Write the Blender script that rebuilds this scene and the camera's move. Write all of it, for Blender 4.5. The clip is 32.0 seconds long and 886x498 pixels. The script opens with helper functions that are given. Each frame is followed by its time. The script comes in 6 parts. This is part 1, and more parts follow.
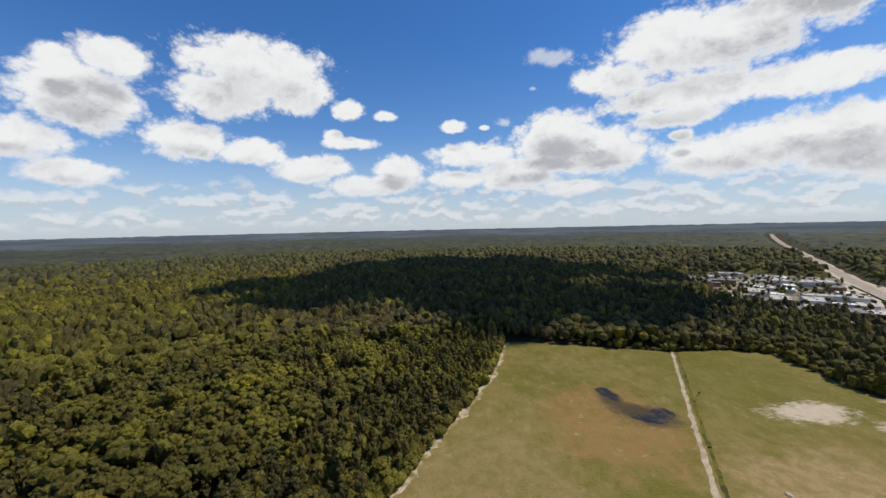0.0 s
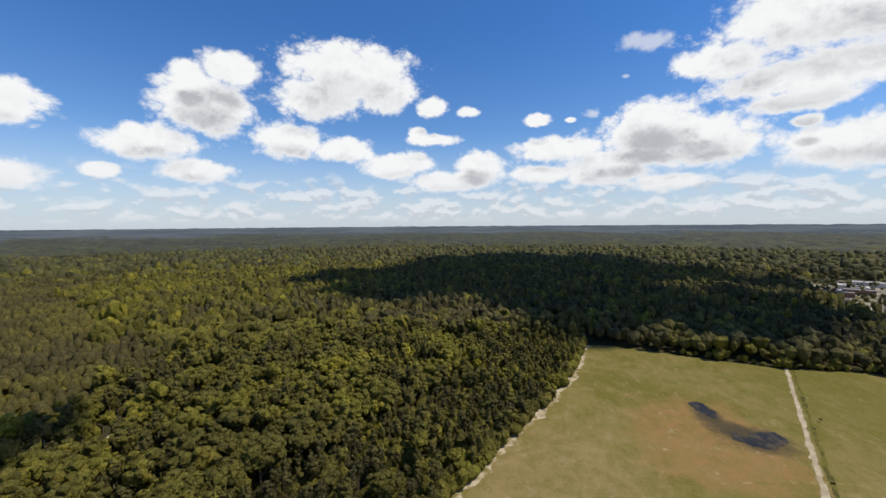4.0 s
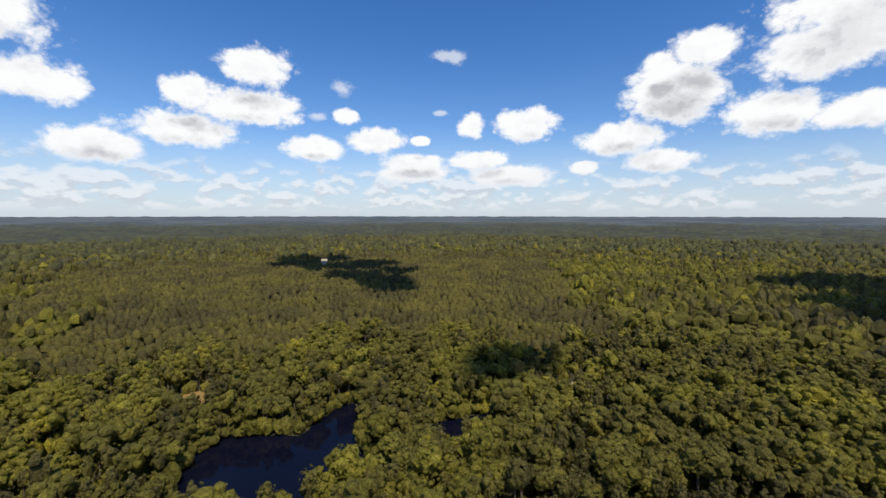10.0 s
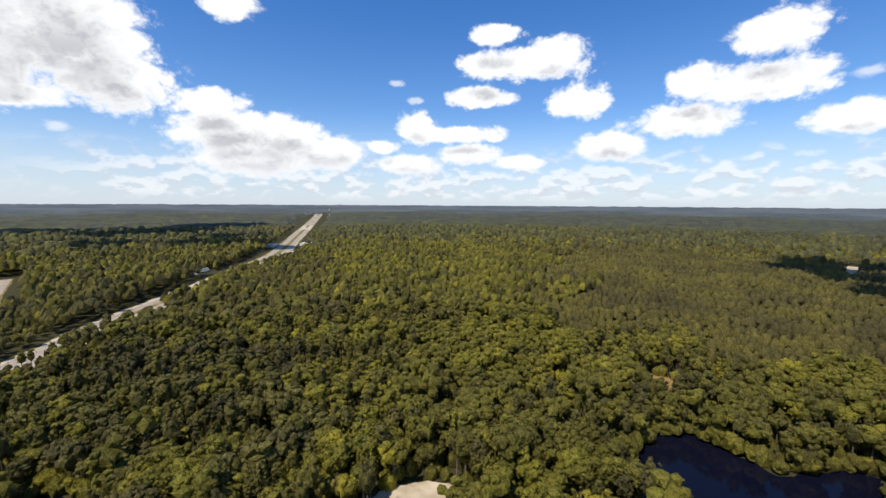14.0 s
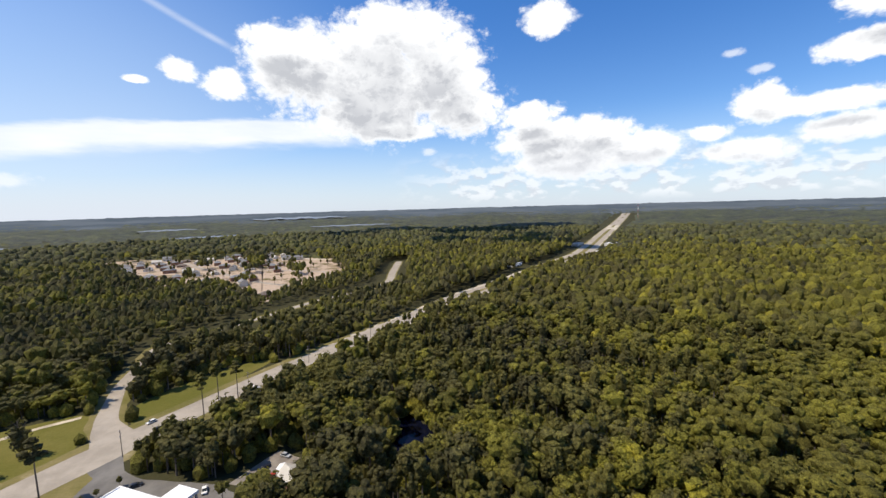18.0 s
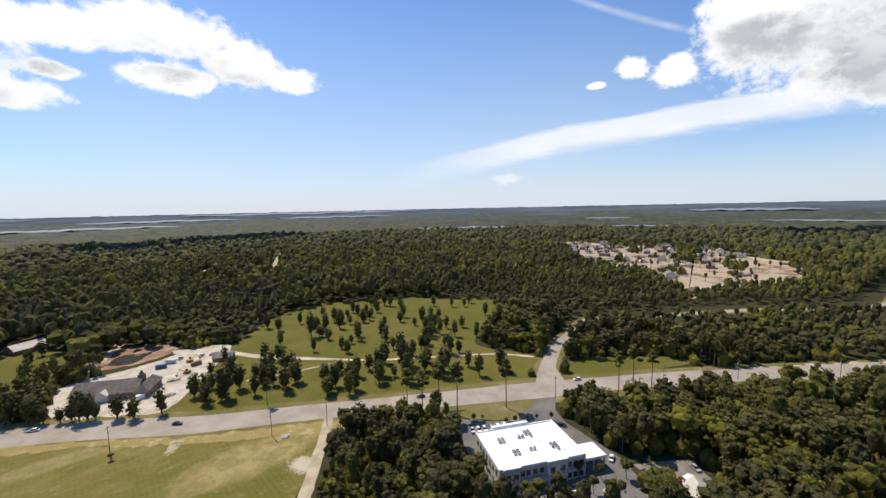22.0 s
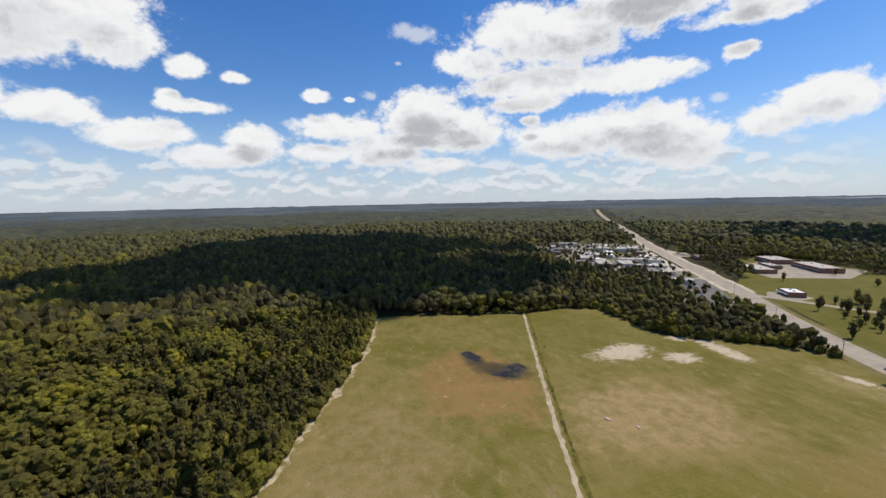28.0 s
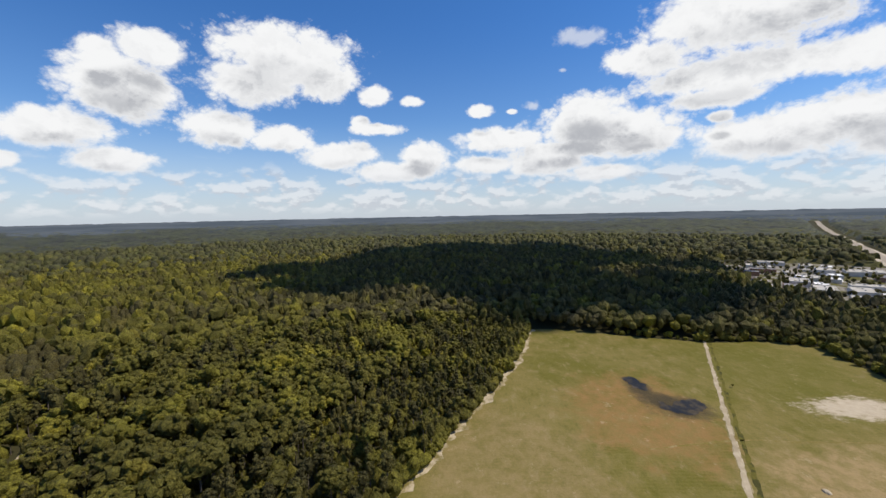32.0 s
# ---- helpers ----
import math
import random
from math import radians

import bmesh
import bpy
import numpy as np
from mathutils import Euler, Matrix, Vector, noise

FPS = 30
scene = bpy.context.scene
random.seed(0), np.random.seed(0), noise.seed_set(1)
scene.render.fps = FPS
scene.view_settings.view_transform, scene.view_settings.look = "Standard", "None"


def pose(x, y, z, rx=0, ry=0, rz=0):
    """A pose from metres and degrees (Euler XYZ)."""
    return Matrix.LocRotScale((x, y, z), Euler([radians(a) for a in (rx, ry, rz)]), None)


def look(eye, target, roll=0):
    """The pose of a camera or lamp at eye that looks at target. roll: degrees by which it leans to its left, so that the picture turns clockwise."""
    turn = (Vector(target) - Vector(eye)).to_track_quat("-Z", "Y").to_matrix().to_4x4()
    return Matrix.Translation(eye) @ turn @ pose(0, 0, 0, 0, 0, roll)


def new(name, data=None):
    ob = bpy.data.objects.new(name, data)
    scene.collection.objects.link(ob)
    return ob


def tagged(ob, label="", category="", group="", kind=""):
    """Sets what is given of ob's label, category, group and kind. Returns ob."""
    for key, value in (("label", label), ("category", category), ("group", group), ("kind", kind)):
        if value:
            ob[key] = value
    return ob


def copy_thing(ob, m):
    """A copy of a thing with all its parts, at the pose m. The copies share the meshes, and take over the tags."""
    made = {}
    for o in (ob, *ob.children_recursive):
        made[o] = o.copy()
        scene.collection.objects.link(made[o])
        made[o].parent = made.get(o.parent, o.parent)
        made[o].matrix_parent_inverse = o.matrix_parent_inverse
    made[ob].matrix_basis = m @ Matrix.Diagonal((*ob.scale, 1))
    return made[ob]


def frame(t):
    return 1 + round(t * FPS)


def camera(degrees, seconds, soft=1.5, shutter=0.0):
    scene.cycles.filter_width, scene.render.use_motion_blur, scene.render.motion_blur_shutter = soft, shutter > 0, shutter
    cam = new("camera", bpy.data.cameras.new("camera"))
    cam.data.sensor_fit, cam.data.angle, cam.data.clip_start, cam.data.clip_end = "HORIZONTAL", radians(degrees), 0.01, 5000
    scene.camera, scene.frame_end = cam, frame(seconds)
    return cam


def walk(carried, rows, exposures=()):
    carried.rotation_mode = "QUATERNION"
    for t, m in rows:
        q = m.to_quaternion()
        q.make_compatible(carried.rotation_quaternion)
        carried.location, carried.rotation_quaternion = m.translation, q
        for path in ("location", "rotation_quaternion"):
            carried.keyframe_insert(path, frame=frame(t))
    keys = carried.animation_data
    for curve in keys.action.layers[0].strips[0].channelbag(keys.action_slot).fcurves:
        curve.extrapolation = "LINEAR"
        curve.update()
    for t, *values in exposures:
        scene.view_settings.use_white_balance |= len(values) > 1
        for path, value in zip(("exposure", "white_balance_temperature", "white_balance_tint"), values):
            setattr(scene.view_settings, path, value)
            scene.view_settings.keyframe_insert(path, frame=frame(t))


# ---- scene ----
# The camera hovers 100 m over the ground and turns once round, to its left.
cam = camera(94.9, 32.0)
EYE = Vector((0, 0, 100))
TURN = [
    (0, 0.00, -2.98, -1.26), (0.5, -0.43, -2.91, -1.18), (1, 0.57, -2.92, -1.00), (1.5, 1.90, -2.98, -0.88), (2, 6.44, -3.25, -0.61),
    (2.5, 6.80, -3.22, -0.58), (4.5, 17.19, -3.78, -0.25), (5, 28.31, -4.30, 0.21), (5.5, 37.58, -4.53, 0.25), (6, 39.22, -4.32, 0.09),
    (6.5, 38.47, -4.25, -0.08), (7, 38.01, -4.06, -0.36), (7.5, 37.49, -4.09, -0.47), (8, 39.67, -4.16, -0.53), (8.5, 48.46, -4.48, -0.29),
    (9, 56.65, -4.75, -0.13), (9.5, 67.18, -4.96, -0.03), (10, 69.84, -4.84, 0.03), (10.5, 68.98, -4.59, -0.13), (11, 82.21, -5.09, -0.14),
    (11.5, 102.69, -5.84, 0.11), (12, 123.55, -6.71, 0.52), (12.5, 128.75, -6.64, 0.61), (13, 127.66, -6.36, 0.43), (13.5, 127.89, -6.23, 0.47),
    (14, 131.72, -6.36, 0.32), (14.5, 138.97, -6.66, 0.19), (15, 147.24, -6.92, 0.20), (15.5, 157.46, -7.15, 0.11), (17.5, 161.41, -6.04, -1.29),
    (18, 172.98, -5.94, -1.59), (18.5, 187.86, -6.03, -1.36), (19, 205.16, -6.34, -1.04), (19.5, 224.66, -6.81, -1.08), (20, 230.66, -6.91, -0.91),
    (20.5, 228.73, -6.64, -0.95), (21, 228.37, -6.43, -0.99), (21.5, 229.33, -6.17, -1.04), (22, 228.99, -5.91, -1.22), (22.5, 229.41, -5.71, -1.27),
    (23, 235.16, -5.62, -1.44), (23.5, 245.44, -5.64, -1.28), (24, 257.62, -5.74, -0.92), (24.5, 270.24, -5.89, -1.19), (25, 282.56, -5.98, -1.22),
    (25.5, 293.73, -6.06, -0.94), (27.5, 324.69, -6.41, -1.03), (28, 341.82, -6.66, -1.20), (28.5, 357.20, -6.94, -1.16), (29, 364.36, -7.03, -1.21),
    (29.5, 363.11, -6.76, -1.13), (30, 362.99, -6.56, -1.19), (30.5, 364.16, -6.38, -1.27), (31, 364.67, -5.98, -1.11), (31.5, 364.05, -5.42, -1.03),
    (32, 363.69, -4.86, -1.19)]


def heading(yaw, pitch):
    a, e = radians(yaw), radians(pitch)
    return Vector((math.cos(e) * math.cos(a), math.cos(e) * math.sin(a), math.sin(e)))


walk(cam, [(t, look(EYE, EYE + heading(yaw, pitch) * 100, roll)) for t, yaw, pitch, roll in TURN],
     [(0, -0.16), (2.5, -0.08), (6, -0.02), (8, 0.05), (9, 0.03), (11, 0.05), (13, 0.19), (15.5, 0.2), (17.5, 0.23), (19, 0.31), (21, 0.2), (23, 0.10), (24, 0.02), (25, -0.02), (28, -0.1), (30, -0.13), (32, -0.06)])

# ---- sky and sun ----
SUN_AZ, SUN_EL = 272.0, 58.0
SUN = heading(SUN_AZ, SUN_EL)
lamp = bpy.data.lights.new("sun", "SUN")
lamp.energy, lamp.angle, lamp.color = 4.7, radians(0.53), (1.0, 0.885, 0.72)
new("sun", lamp).matrix_world = look((0, -300, 600), Vector((0, -300, 600)) - SUN)

# azimuth, height, half width and half height of the cumulus puffs, in degrees
SKY_NORTH = [(6, 7.8, 3.4, 2.1), (7.7, 6.1, 4.3, 1.3), (7.7, 15.1, 1.5, 0.7), (10.8, 6, 5.1, 1.3), (12.1, 11.6, 3.8, 0.8), (12.5, 15.7, 2.5, 1.2), (14.6, 12.5, 1.3, 0.8),
             (16.6, 8.4, 4.2, 1.5), (17.9, 7.8, 4, 1.6), (19, 17.4, 4.1, 2.4), (24, 19.9, 8.8, 3.4), (24.8, 10.2, 4, 1.7), (28.2, 16.3, 6.4, 2.7), (31.6, 11.1, 4.9, 2.3),
             (38.1, 18.5, 4.3, 1.8), (41, 14.4, 5.4, 3.5), (42, 6.6, 4.1, 1.4), (42.3, 17.6, 1.9, 1.3)]
SKY_NORTH_EAST = [(46.7, 9.4, 5.3, 2.1), (50.9, 6.2, 1.7, 0.8), (58.3, 11.9, 4.2, 2.1), (60.9, 5.3, 5.5, 1.4), (64.6, 7.4, 3.9, 1.4), (65.9, 12, 1.9, 1.7), (73.1, 10, 1.3, 0.6),
                  (74, 5.7, 4.7, 1.2), (74.2, 7.1, 4.4, 1.2), (79, 9.9, 4.5, 1.5), (82.9, 12.9, 1.8, 1), (87.2, 8.7, 3.8, 1.4), (93.9, 17.7, 4.2, 2.2), (95, 13.1, 6.2, 2.3),
                  (101.3, 14, 2.8, 2), (102.1, 9.9, 5.8, 1.9)]
SKY_EAST = [(109.8, 7.3, 4.3, 1.8), (114, 13, 4.1, 2.1), (117, 19.1, 3.5, 1.6), (119.5, 17.9, 6.9, 2.2), (121.5, 5.6, 3.2, 0.9), (123.9, 17.8, 5.6, 1.7), (124.6, 21.3, 3.6, 1.2),
            (124.8, 8.9, 1.6, 0.6), (126.9, 14.1, 4.7, 1.3), (128, 6.8, 4.6, 1.3), (130, 9.4, 6.8, 1.1), (135.1, 10.2, 2.9, 2.2), (137, 5.4, 4.2, 1.3), (140.1, 7.6, 2.2, 1),
            (147, 6.6, 4.8, 2.1)]
SKY_SOUTH_EAST = [(153.1, 8.3, 4.7, 2.8), (156.3, 5.4, 6.4, 2.1), (158.5, 22.7, 3.4, 2.1), (158.8, 8.6, 6.4, 3), (160.9, 11.6, 4.6, 1.7), (169.9, 13, 6.1, 3.4), (173.4, 17.3, 7.2, 6.5),
                  (178.5, 21.8, 9, 3.7), (179.2, 10.2, 6.5, 1.2), (181.7, 16.6, 8.5, 7.1), (182.9, 12.2, 9.5, 2.4), (190.7, 17.3, 7.1, 5), (193.8, 20.6, 3.8, 1.8), (199.8, 15.1, 2.6, 1.7)]
SKY_SOUTH = [(204.5, 16.1, 2.3, 1.2), (208.5, 14.6, 1.2, 0.4), (248.5, 15.9, 3.4, 1.5), (253.7, 17.3, 4.4, 2.5), (261, 15.1, 5.2, 1.6), (261.8, 19.6, 7.9, 2.5), (270, 18.2, 4.6, 1.8),
             (271.4, 14.2, 2.3, 0.9), (274.1, 17.6, 5.1, 2.1), (274.9, 23.9, 2.6, 1.3), (275, 11.9, 4.6, 1.6), (277.8, 13.4, 4.9, 2.3), (282.7, 22.4, 4.7, 4), (283.3, 10.7, 2.5, 1.2)]
SKY_WEST = [(287.9, 11.8, 3.2, 2.5), (293.3, 9.7, 2.5, 1.8), (295.9, 23.1, 9.7, 3.3), (299.2, 9.6, 4.6, 2.2), (303.7, 7.9, 3.2, 1.6), (305.2, 18.8, 5.6, 1.2), (306.5, 15.5, 1.7, 0.8),
            (306.6, 21.6, 3, 2.7), (311.2, 6.2, 4.8, 2.8), (313.7, 5.8, 6, 1.6), (314.6, 25, 13.8, 1.5), (316.5, 22.2, 9.8, 3.5), (316.6, 8.6, 8.1, 2.9), (318.2, 14.5, 7.7, 1.8)]
SKY_NORTH_WEST = [(326, 7.7, 6.2, 2.2), (327.7, 20.4, 12.2, 3.5), (328.6, 14.8, 10.5, 2.1), (329.8, 10.4, 1.3, 0.6), (330.6, 12.5, 6, 1.1), (337.2, 17.7, 5.1, 2.2), (338.3, 9.2, 5.7, 2.5),
                  (342.5, 10.6, 9.2, 2.8), (342.6, 5, 4.3, 1.1), (343.9, 12.7, 5.5, 2.7), (346.1, 8.2, 8.9, 1.5), (347.7, 6.7, 3.9, 1.5), (351.2, 6.5, 3.8, 1.5), (353.9, 13.4, 0.8, 0.4),
                  (355.4, 9.9, 6.2, 1.6), (357.6, 6.7, 4.2, 1.2), (358.2, 13.7, 1.7, 0.8)]
# thin torn shreds of cloud
SHREDS = [(69, 20.5, 4.1, 1.2), (70.1, 13.6, 1.8, 0.6), (83.6, 16.2, 2.6, 1.5), (86.5, 12.7, 2.3, 1), (135.4, 13.6, 2.1, 0.8), (138.2, 15.6, 1.8, 0.7), (174.5, 7.6, 1.9, 1),
          (219.8, 3.6, 3.6, 1.2), (282.8, 9.2, 1.5, 0.4), (304.4, 19.1, 4.4, 2.6), (308.3, 10.9, 1.7, 1), (344.2, 21.2, 3.8, 1.5), (346.1, 21.4, 3.6, 1.5), (347.4, 17.9, 1.1, 0.5),
          (351.1, 14, 2.2, 1)]


class Nodes:
    """Short calls for node trees."""

    def __init__(self, tree):
        self.tree = tree
        tree.nodes.clear()

    def add(self, kind, inputs=None, group=None):
        n = self.tree.nodes.new(kind)
        if group:
            n.node_tree = group
        for key, value in (inputs or {}).items():
            if isinstance(value, bpy.types.NodeSocket):
                self.tree.links.new(value, n.inputs[key])
            else:
                n.inputs[key].default_value = value
        return n

    def math(self, op, a, b=0.0, c=0.0, clamp=False):
        m = self.add("ShaderNodeMath", {0: a, 1: b, 2: c})
        m.operation, m.use_clamp = op, clamp
        return m.outputs[0]

    def vec(self, op, a, b=(0, 0, 0), c=(0, 0, 0)):
        m = self.add("ShaderNodeVectorMath", {0: a})
        m.operation = op
        for i, value in ((1, b), (2, c)):
            if isinstance(value, bpy.types.NodeSocket):
                self.tree.links.new(value, m.inputs[i])
            else:
                m.inputs[i].default_value = value
        return m.outputs

    def mix(self, f, a, b, blend="MIX"):
        m = self.tree.nodes.new("ShaderNodeMix")
        m.data_type, m.blend_type = "RGBA", blend
        for i, value in ((0, f), (6, a), (7, b)):
            if isinstance(value, bpy.types.NodeSocket):
                self.tree.links.new(value, m.inputs[i])
            else:
                m.inputs[i].default_value = value
        return m.outputs[2]

    def noise(self, v, scale, detail=4.0, rough=0.55, out=0):
        return self.add("ShaderNodeTexNoise", {"Vector": v, "Scale": scale, "Detail": detail, "Roughness": rough}).outputs[out]

    def ramp(self, f, lo, hi):
        m = self.add("ShaderNodeMapRange", {0: f, 1: min(lo, hi), 2: max(lo, hi), 3: 0.0 if lo < hi else 1.0, 4: 1.0 if lo < hi else 0.0})
        m.interpolation_type = "SMOOTHSTEP"
        return m.outputs[0]


def grey(v):
    return (v, v, v, 1)


def puff_group(name, puffs):
    """Distance to the nearest puff: 0 at its heart, 1 at its rim. In: azimuth and height in degrees."""
    g = bpy.data.node_groups.new(name, "ShaderNodeTree")
    g.interface.new_socket("At", in_out="INPUT", socket_type="NodeSocketVector")
    g.interface.new_socket("Far", in_out="OUTPUT", socket_type="NodeSocketFloat")
    n = Nodes(g)
    at = n.add("NodeGroupInput").outputs[0]
    low = 6.0
    for az, el, w, h in puffs:
        w, h = w * 1.06, h * 1.08
        for turn in (0, 360) if az < 20 else (0, -360) if az > 340 else (0,):
            q = n.vec("MULTIPLY_ADD", at, (1 / w, 1 / h, 0), (-(az + turn) / w, -el / h, 0))[0]
            low = n.math("SMOOTH_MIN", low, n.vec("LENGTH", q)[1], 0.34)
    n.add("NodeGroupOutput", {0: low})
    return g


def make_world():
    w = bpy.data.worlds.new("sky")
    w.use_nodes = True
    scene.world = w
    n = Nodes(w.node_tree)
    way = n.add("ShaderNodeTexCoord").outputs["Generated"]
    air = n.add("ShaderNodeTexSky")
    air.sky_type, air.sun_disc, air.sun_elevation, air.sun_rotation = "NISHITA", False, radians(SUN_EL), radians(90 - SUN_AZ)
    air.altitude, air.air_density, air.dust_density, air.ozone_density = 100, 1.0, 0.4, 3.0
    sky = air.outputs[0]
    sep = n.add("ShaderNodeSeparateXYZ", {0: way}).outputs
    az = n.math("MULTIPLY", n.math("ARCTAN2", sep[1], sep[0]), 57.29578)
    az = n.math("ADD", az, n.math("MULTIPLY", n.math("LESS_THAN", az, 0.0), 360.0))
    el = n.math("MULTIPLY", n.math("ARCSINE", sep[2]), 57.29578)
    at = n.add("ShaderNodeCombineXYZ", {0: az, 1: el, 2: 0.0}).outputs[0]
    # billows shrink towards the horizon, where the clouds are farther off
    near = n.math("MULTIPLY_ADD", n.ramp(el, 1.0, 15.0), 0.62, 0.38)
    wide = n.vec("MULTIPLY", way, (1, 1, 1.35))[0]
    wide = n.vec("ADD", wide, n.vec("MULTIPLY_ADD", n.noise(wide, 9.0, 3.0, 0.5, out=1), (0.05, 0.05, 0.04), (-0.025, -0.025, -0.02))[0])[0]
    sunward = n.vec("ADD", wide, (SUN.x * 0.012, SUN.y * 0.012, 0.034))[0]

    def billow(v):
        big = n.noise(v, 9.0, 7.0, 0.58)
        cell = n.add("ShaderNodeTexVoronoi", {"Vector": v, "Scale": 24.0, "Detail": 3.0, "Roughness": 0.6, "Lacunarity": 2.2}).outputs["Distance"]
        return n.math("ADD", n.math("MULTIPLY_ADD", big, 1.3, -0.62), n.math("MULTIPLY_ADD", cell, -0.60, 0.30))

    here, over = billow(wide), billow(sunward)
    heaps = puff_group("cumulus", SKY_NORTH + SKY_NORTH_EAST + SKY_EAST + SKY_SOUTH_EAST + SKY_SOUTH + SKY_WEST + SKY_NORTH_WEST)
    far = n.add("ShaderNodeGroup", {0: at}, heaps).outputs[0]
    above = n.add("ShaderNodeGroup", {0: n.vec("ADD", at, n.add("ShaderNodeCombineXYZ", {0: 0.0, 1: n.math("MULTIPLY", near, 3.0), 2: 0.0}).outputs[0])[0]}, heaps).outputs[0]
    body = n.math("SUBTRACT", 1.29, far)
    thick = n.math("ADD", body, n.math("MULTIPLY", here, n.math("MULTIPLY_ADD", near, 0.25, 0.42)))
    upper = n.math("ADD", n.math("SUBTRACT", 1.27, above), n.math("MULTIPLY", over, 0.42))
    # tops are crisp, bases fray out
    solid = n.ramp(thick, -0.04, 0.40)
    # a belt of small flat heaps above the horizon, none towards the sea
    rows = n.vec("MULTIPLY", way, (1, 1, 2.0))[0]
    low = n.math("ADD", n.noise(rows, 20.0, 5.0, 0.48), n.math("MULTIPLY", n.math("SUBTRACT", n.noise(way, 4.0, 2.0), 0.5), 0.35))
    low_over = n.math("ADD", n.noise(n.vec("ADD", rows, (0, 0, 0.022))[0], 20.0, 5.0, 0.48), n.math("MULTIPLY", n.math("SUBTRACT", n.noise(way, 4.0, 2.0), 0.5), 0.35))
    inland = n.math("SUBTRACT", 1.0, n.math("MULTIPLY", n.ramp(az, 166, 182), n.ramp(az, 306, 292)))
    low_in = n.math("MULTIPLY", n.math("MULTIPLY", n.ramp(el, 0.0, 1.6), n.ramp(el, 8.0, 4.5)), inland)
    belt = n.math("MULTIPLY", n.ramp(n.math("SUBTRACT", low, n.math("MULTIPLY", n.ramp(el, 4.0, 8.0), 0.12)), 0.41, 0.57), low_in)
    belt_shade = n.ramp(n.math("SUBTRACT", low_over, low), -0.05, 0.07)
    # torn shreds
    torn = n.add("ShaderNodeGroup", {0: at}, puff_group("shreds", SHREDS)).outputs[0]
    torn = n.math("MULTIPLY", n.ramp(n.math("ADD", n.math("SUBTRACT", 1.0, torn), n.math("MULTIPLY", here, 0.75)), 0.05, 0.6), 0.6)
    # one long smooth streak of high cloud over the sea, and a thin trail above it
    wisp = n.noise(n.vec("MULTIPLY", way, (1, 1, 5))[0], 8.0, 5.0, 0.55)
    gone = n.math("SUBTRACT", az, 190.0)
    mid = n.math("SUBTRACT", 10.0, n.math("MULTIPLY", n.math("MULTIPLY", gone, gone), 0.003))
    off = n.math("ADD", n.math("SUBTRACT", el, mid), n.math("MULTIPLY_ADD", wisp, 1.9, -0.95))
    streak = n.math("MULTIPLY", n.ramp(off, 1.75, 0.9), n.ramp(off, -2.3, -0.6))
    streak = n.math("MULTIPLY", streak, n.math("MULTIPLY", n.ramp(az, 181, 189), n.ramp(az, 238, 214)))
    trail = n.math("ABSOLUTE", n.math("SUBTRACT", el, n.math("MULTIPLY_ADD", n.math("SUBTRACT", az, 199.0), 0.42, 19.2)))
    trail = n.math("MULTIPLY", n.math("MULTIPLY", n.ramp(trail, 0.6, 0.0), n.math("MULTIPLY", n.ramp(az, 197, 201), n.ramp(az, 216, 208))), n.math("MULTIPLY", wisp, 0.6))
    veil = n.math("MAXIMUM", n.math("MULTIPLY", streak, n.math("MULTIPLY_ADD", wisp, 0.5, 0.6), clamp=True), n.math("MAXIMUM", torn, trail))
    # light: what lies between a billow and the sun greys it; each billow is brighter on its sunny side
    deep = n.ramp(upper, 0.12, 0.85)
    relief = n.ramp(n.math("SUBTRACT", over, here), -0.10, 0.34)
    patch = n.math("MULTIPLY_ADD", n.ramp(n.noise(wide, 5.0, 2.0, 0.45), 0.34, 0.62), 0.6, 0.4)
    shade = n.math("ADD", n.math("MULTIPLY", n.math("MULTIPLY", deep, patch), 0.95), n.math("MULTIPLY", n.math("MULTIPLY", relief, n.math("MULTIPLY_ADD", deep, 0.6, 0.4)), 0.26), clamp=True)
    shade = n.math("MULTIPLY", shade, n.ramp(thick, 0.1, 0.75))
    cloud = n.mix(shade, (9.6, 9.65, 9.7, 1), (4.9, 5.05, 5.4, 1))
    # thin white air near the horizon, and more of it towards the sea
    sea = n.math("MULTIPLY", n.ramp(az, 170, 215), n.ramp(az, 300, 262))
    haze = n.math("MAXIMUM", n.math("MULTIPLY", n.ramp(el, 13.0, -2.0), n.math("MULTIPLY_ADD", sea, 0.2, 0.78)), n.math("MULTIPLY", n.ramp(el, 34.0, 2.0), n.math("MULTIPLY", sea, 0.62)))
    high = n.math("MULTIPLY", n.ramp(el, 6.0, 27.0), n.math("SUBTRACT", 1.0, n.math("MULTIPLY", sea, 0.8)))
    blue = n.mix(high, (0.80, 1.06, 1.36, 1), (0.45, 0.90, 1.40, 1))
    milk = n.mix(n.ramp(el, 1.0, 16.0), (6.5, 6.95, 7.75, 1), (5.1, 6.2, 7.6, 1))
    clear = n.mix(haze, n.mix(1.0, sky, blue, "MULTIPLY"), milk)
    both = n.mix(n.math("MULTIPLY", belt, 0.66), clear, n.mix(belt_shade, (8.7, 8.85, 9.1, 1), (6.1, 6.35, 6.9, 1)))
    both = n.mix(veil, both, (8.7, 8.85, 9.1, 1))
    # the far clouds pale into the same air
    dim = n.math("MULTIPLY", n.ramp(el, 9.0, 0.5), 0.55)
    both = n.mix(solid, both, n.mix(dim, cloud, (7.0, 7.3, 7.9, 1)))
    n.add("ShaderNodeOutputWorld", {0: n.add("ShaderNodeBackground", {0: both, 1: 0.1}).outputs[0]})


make_world()

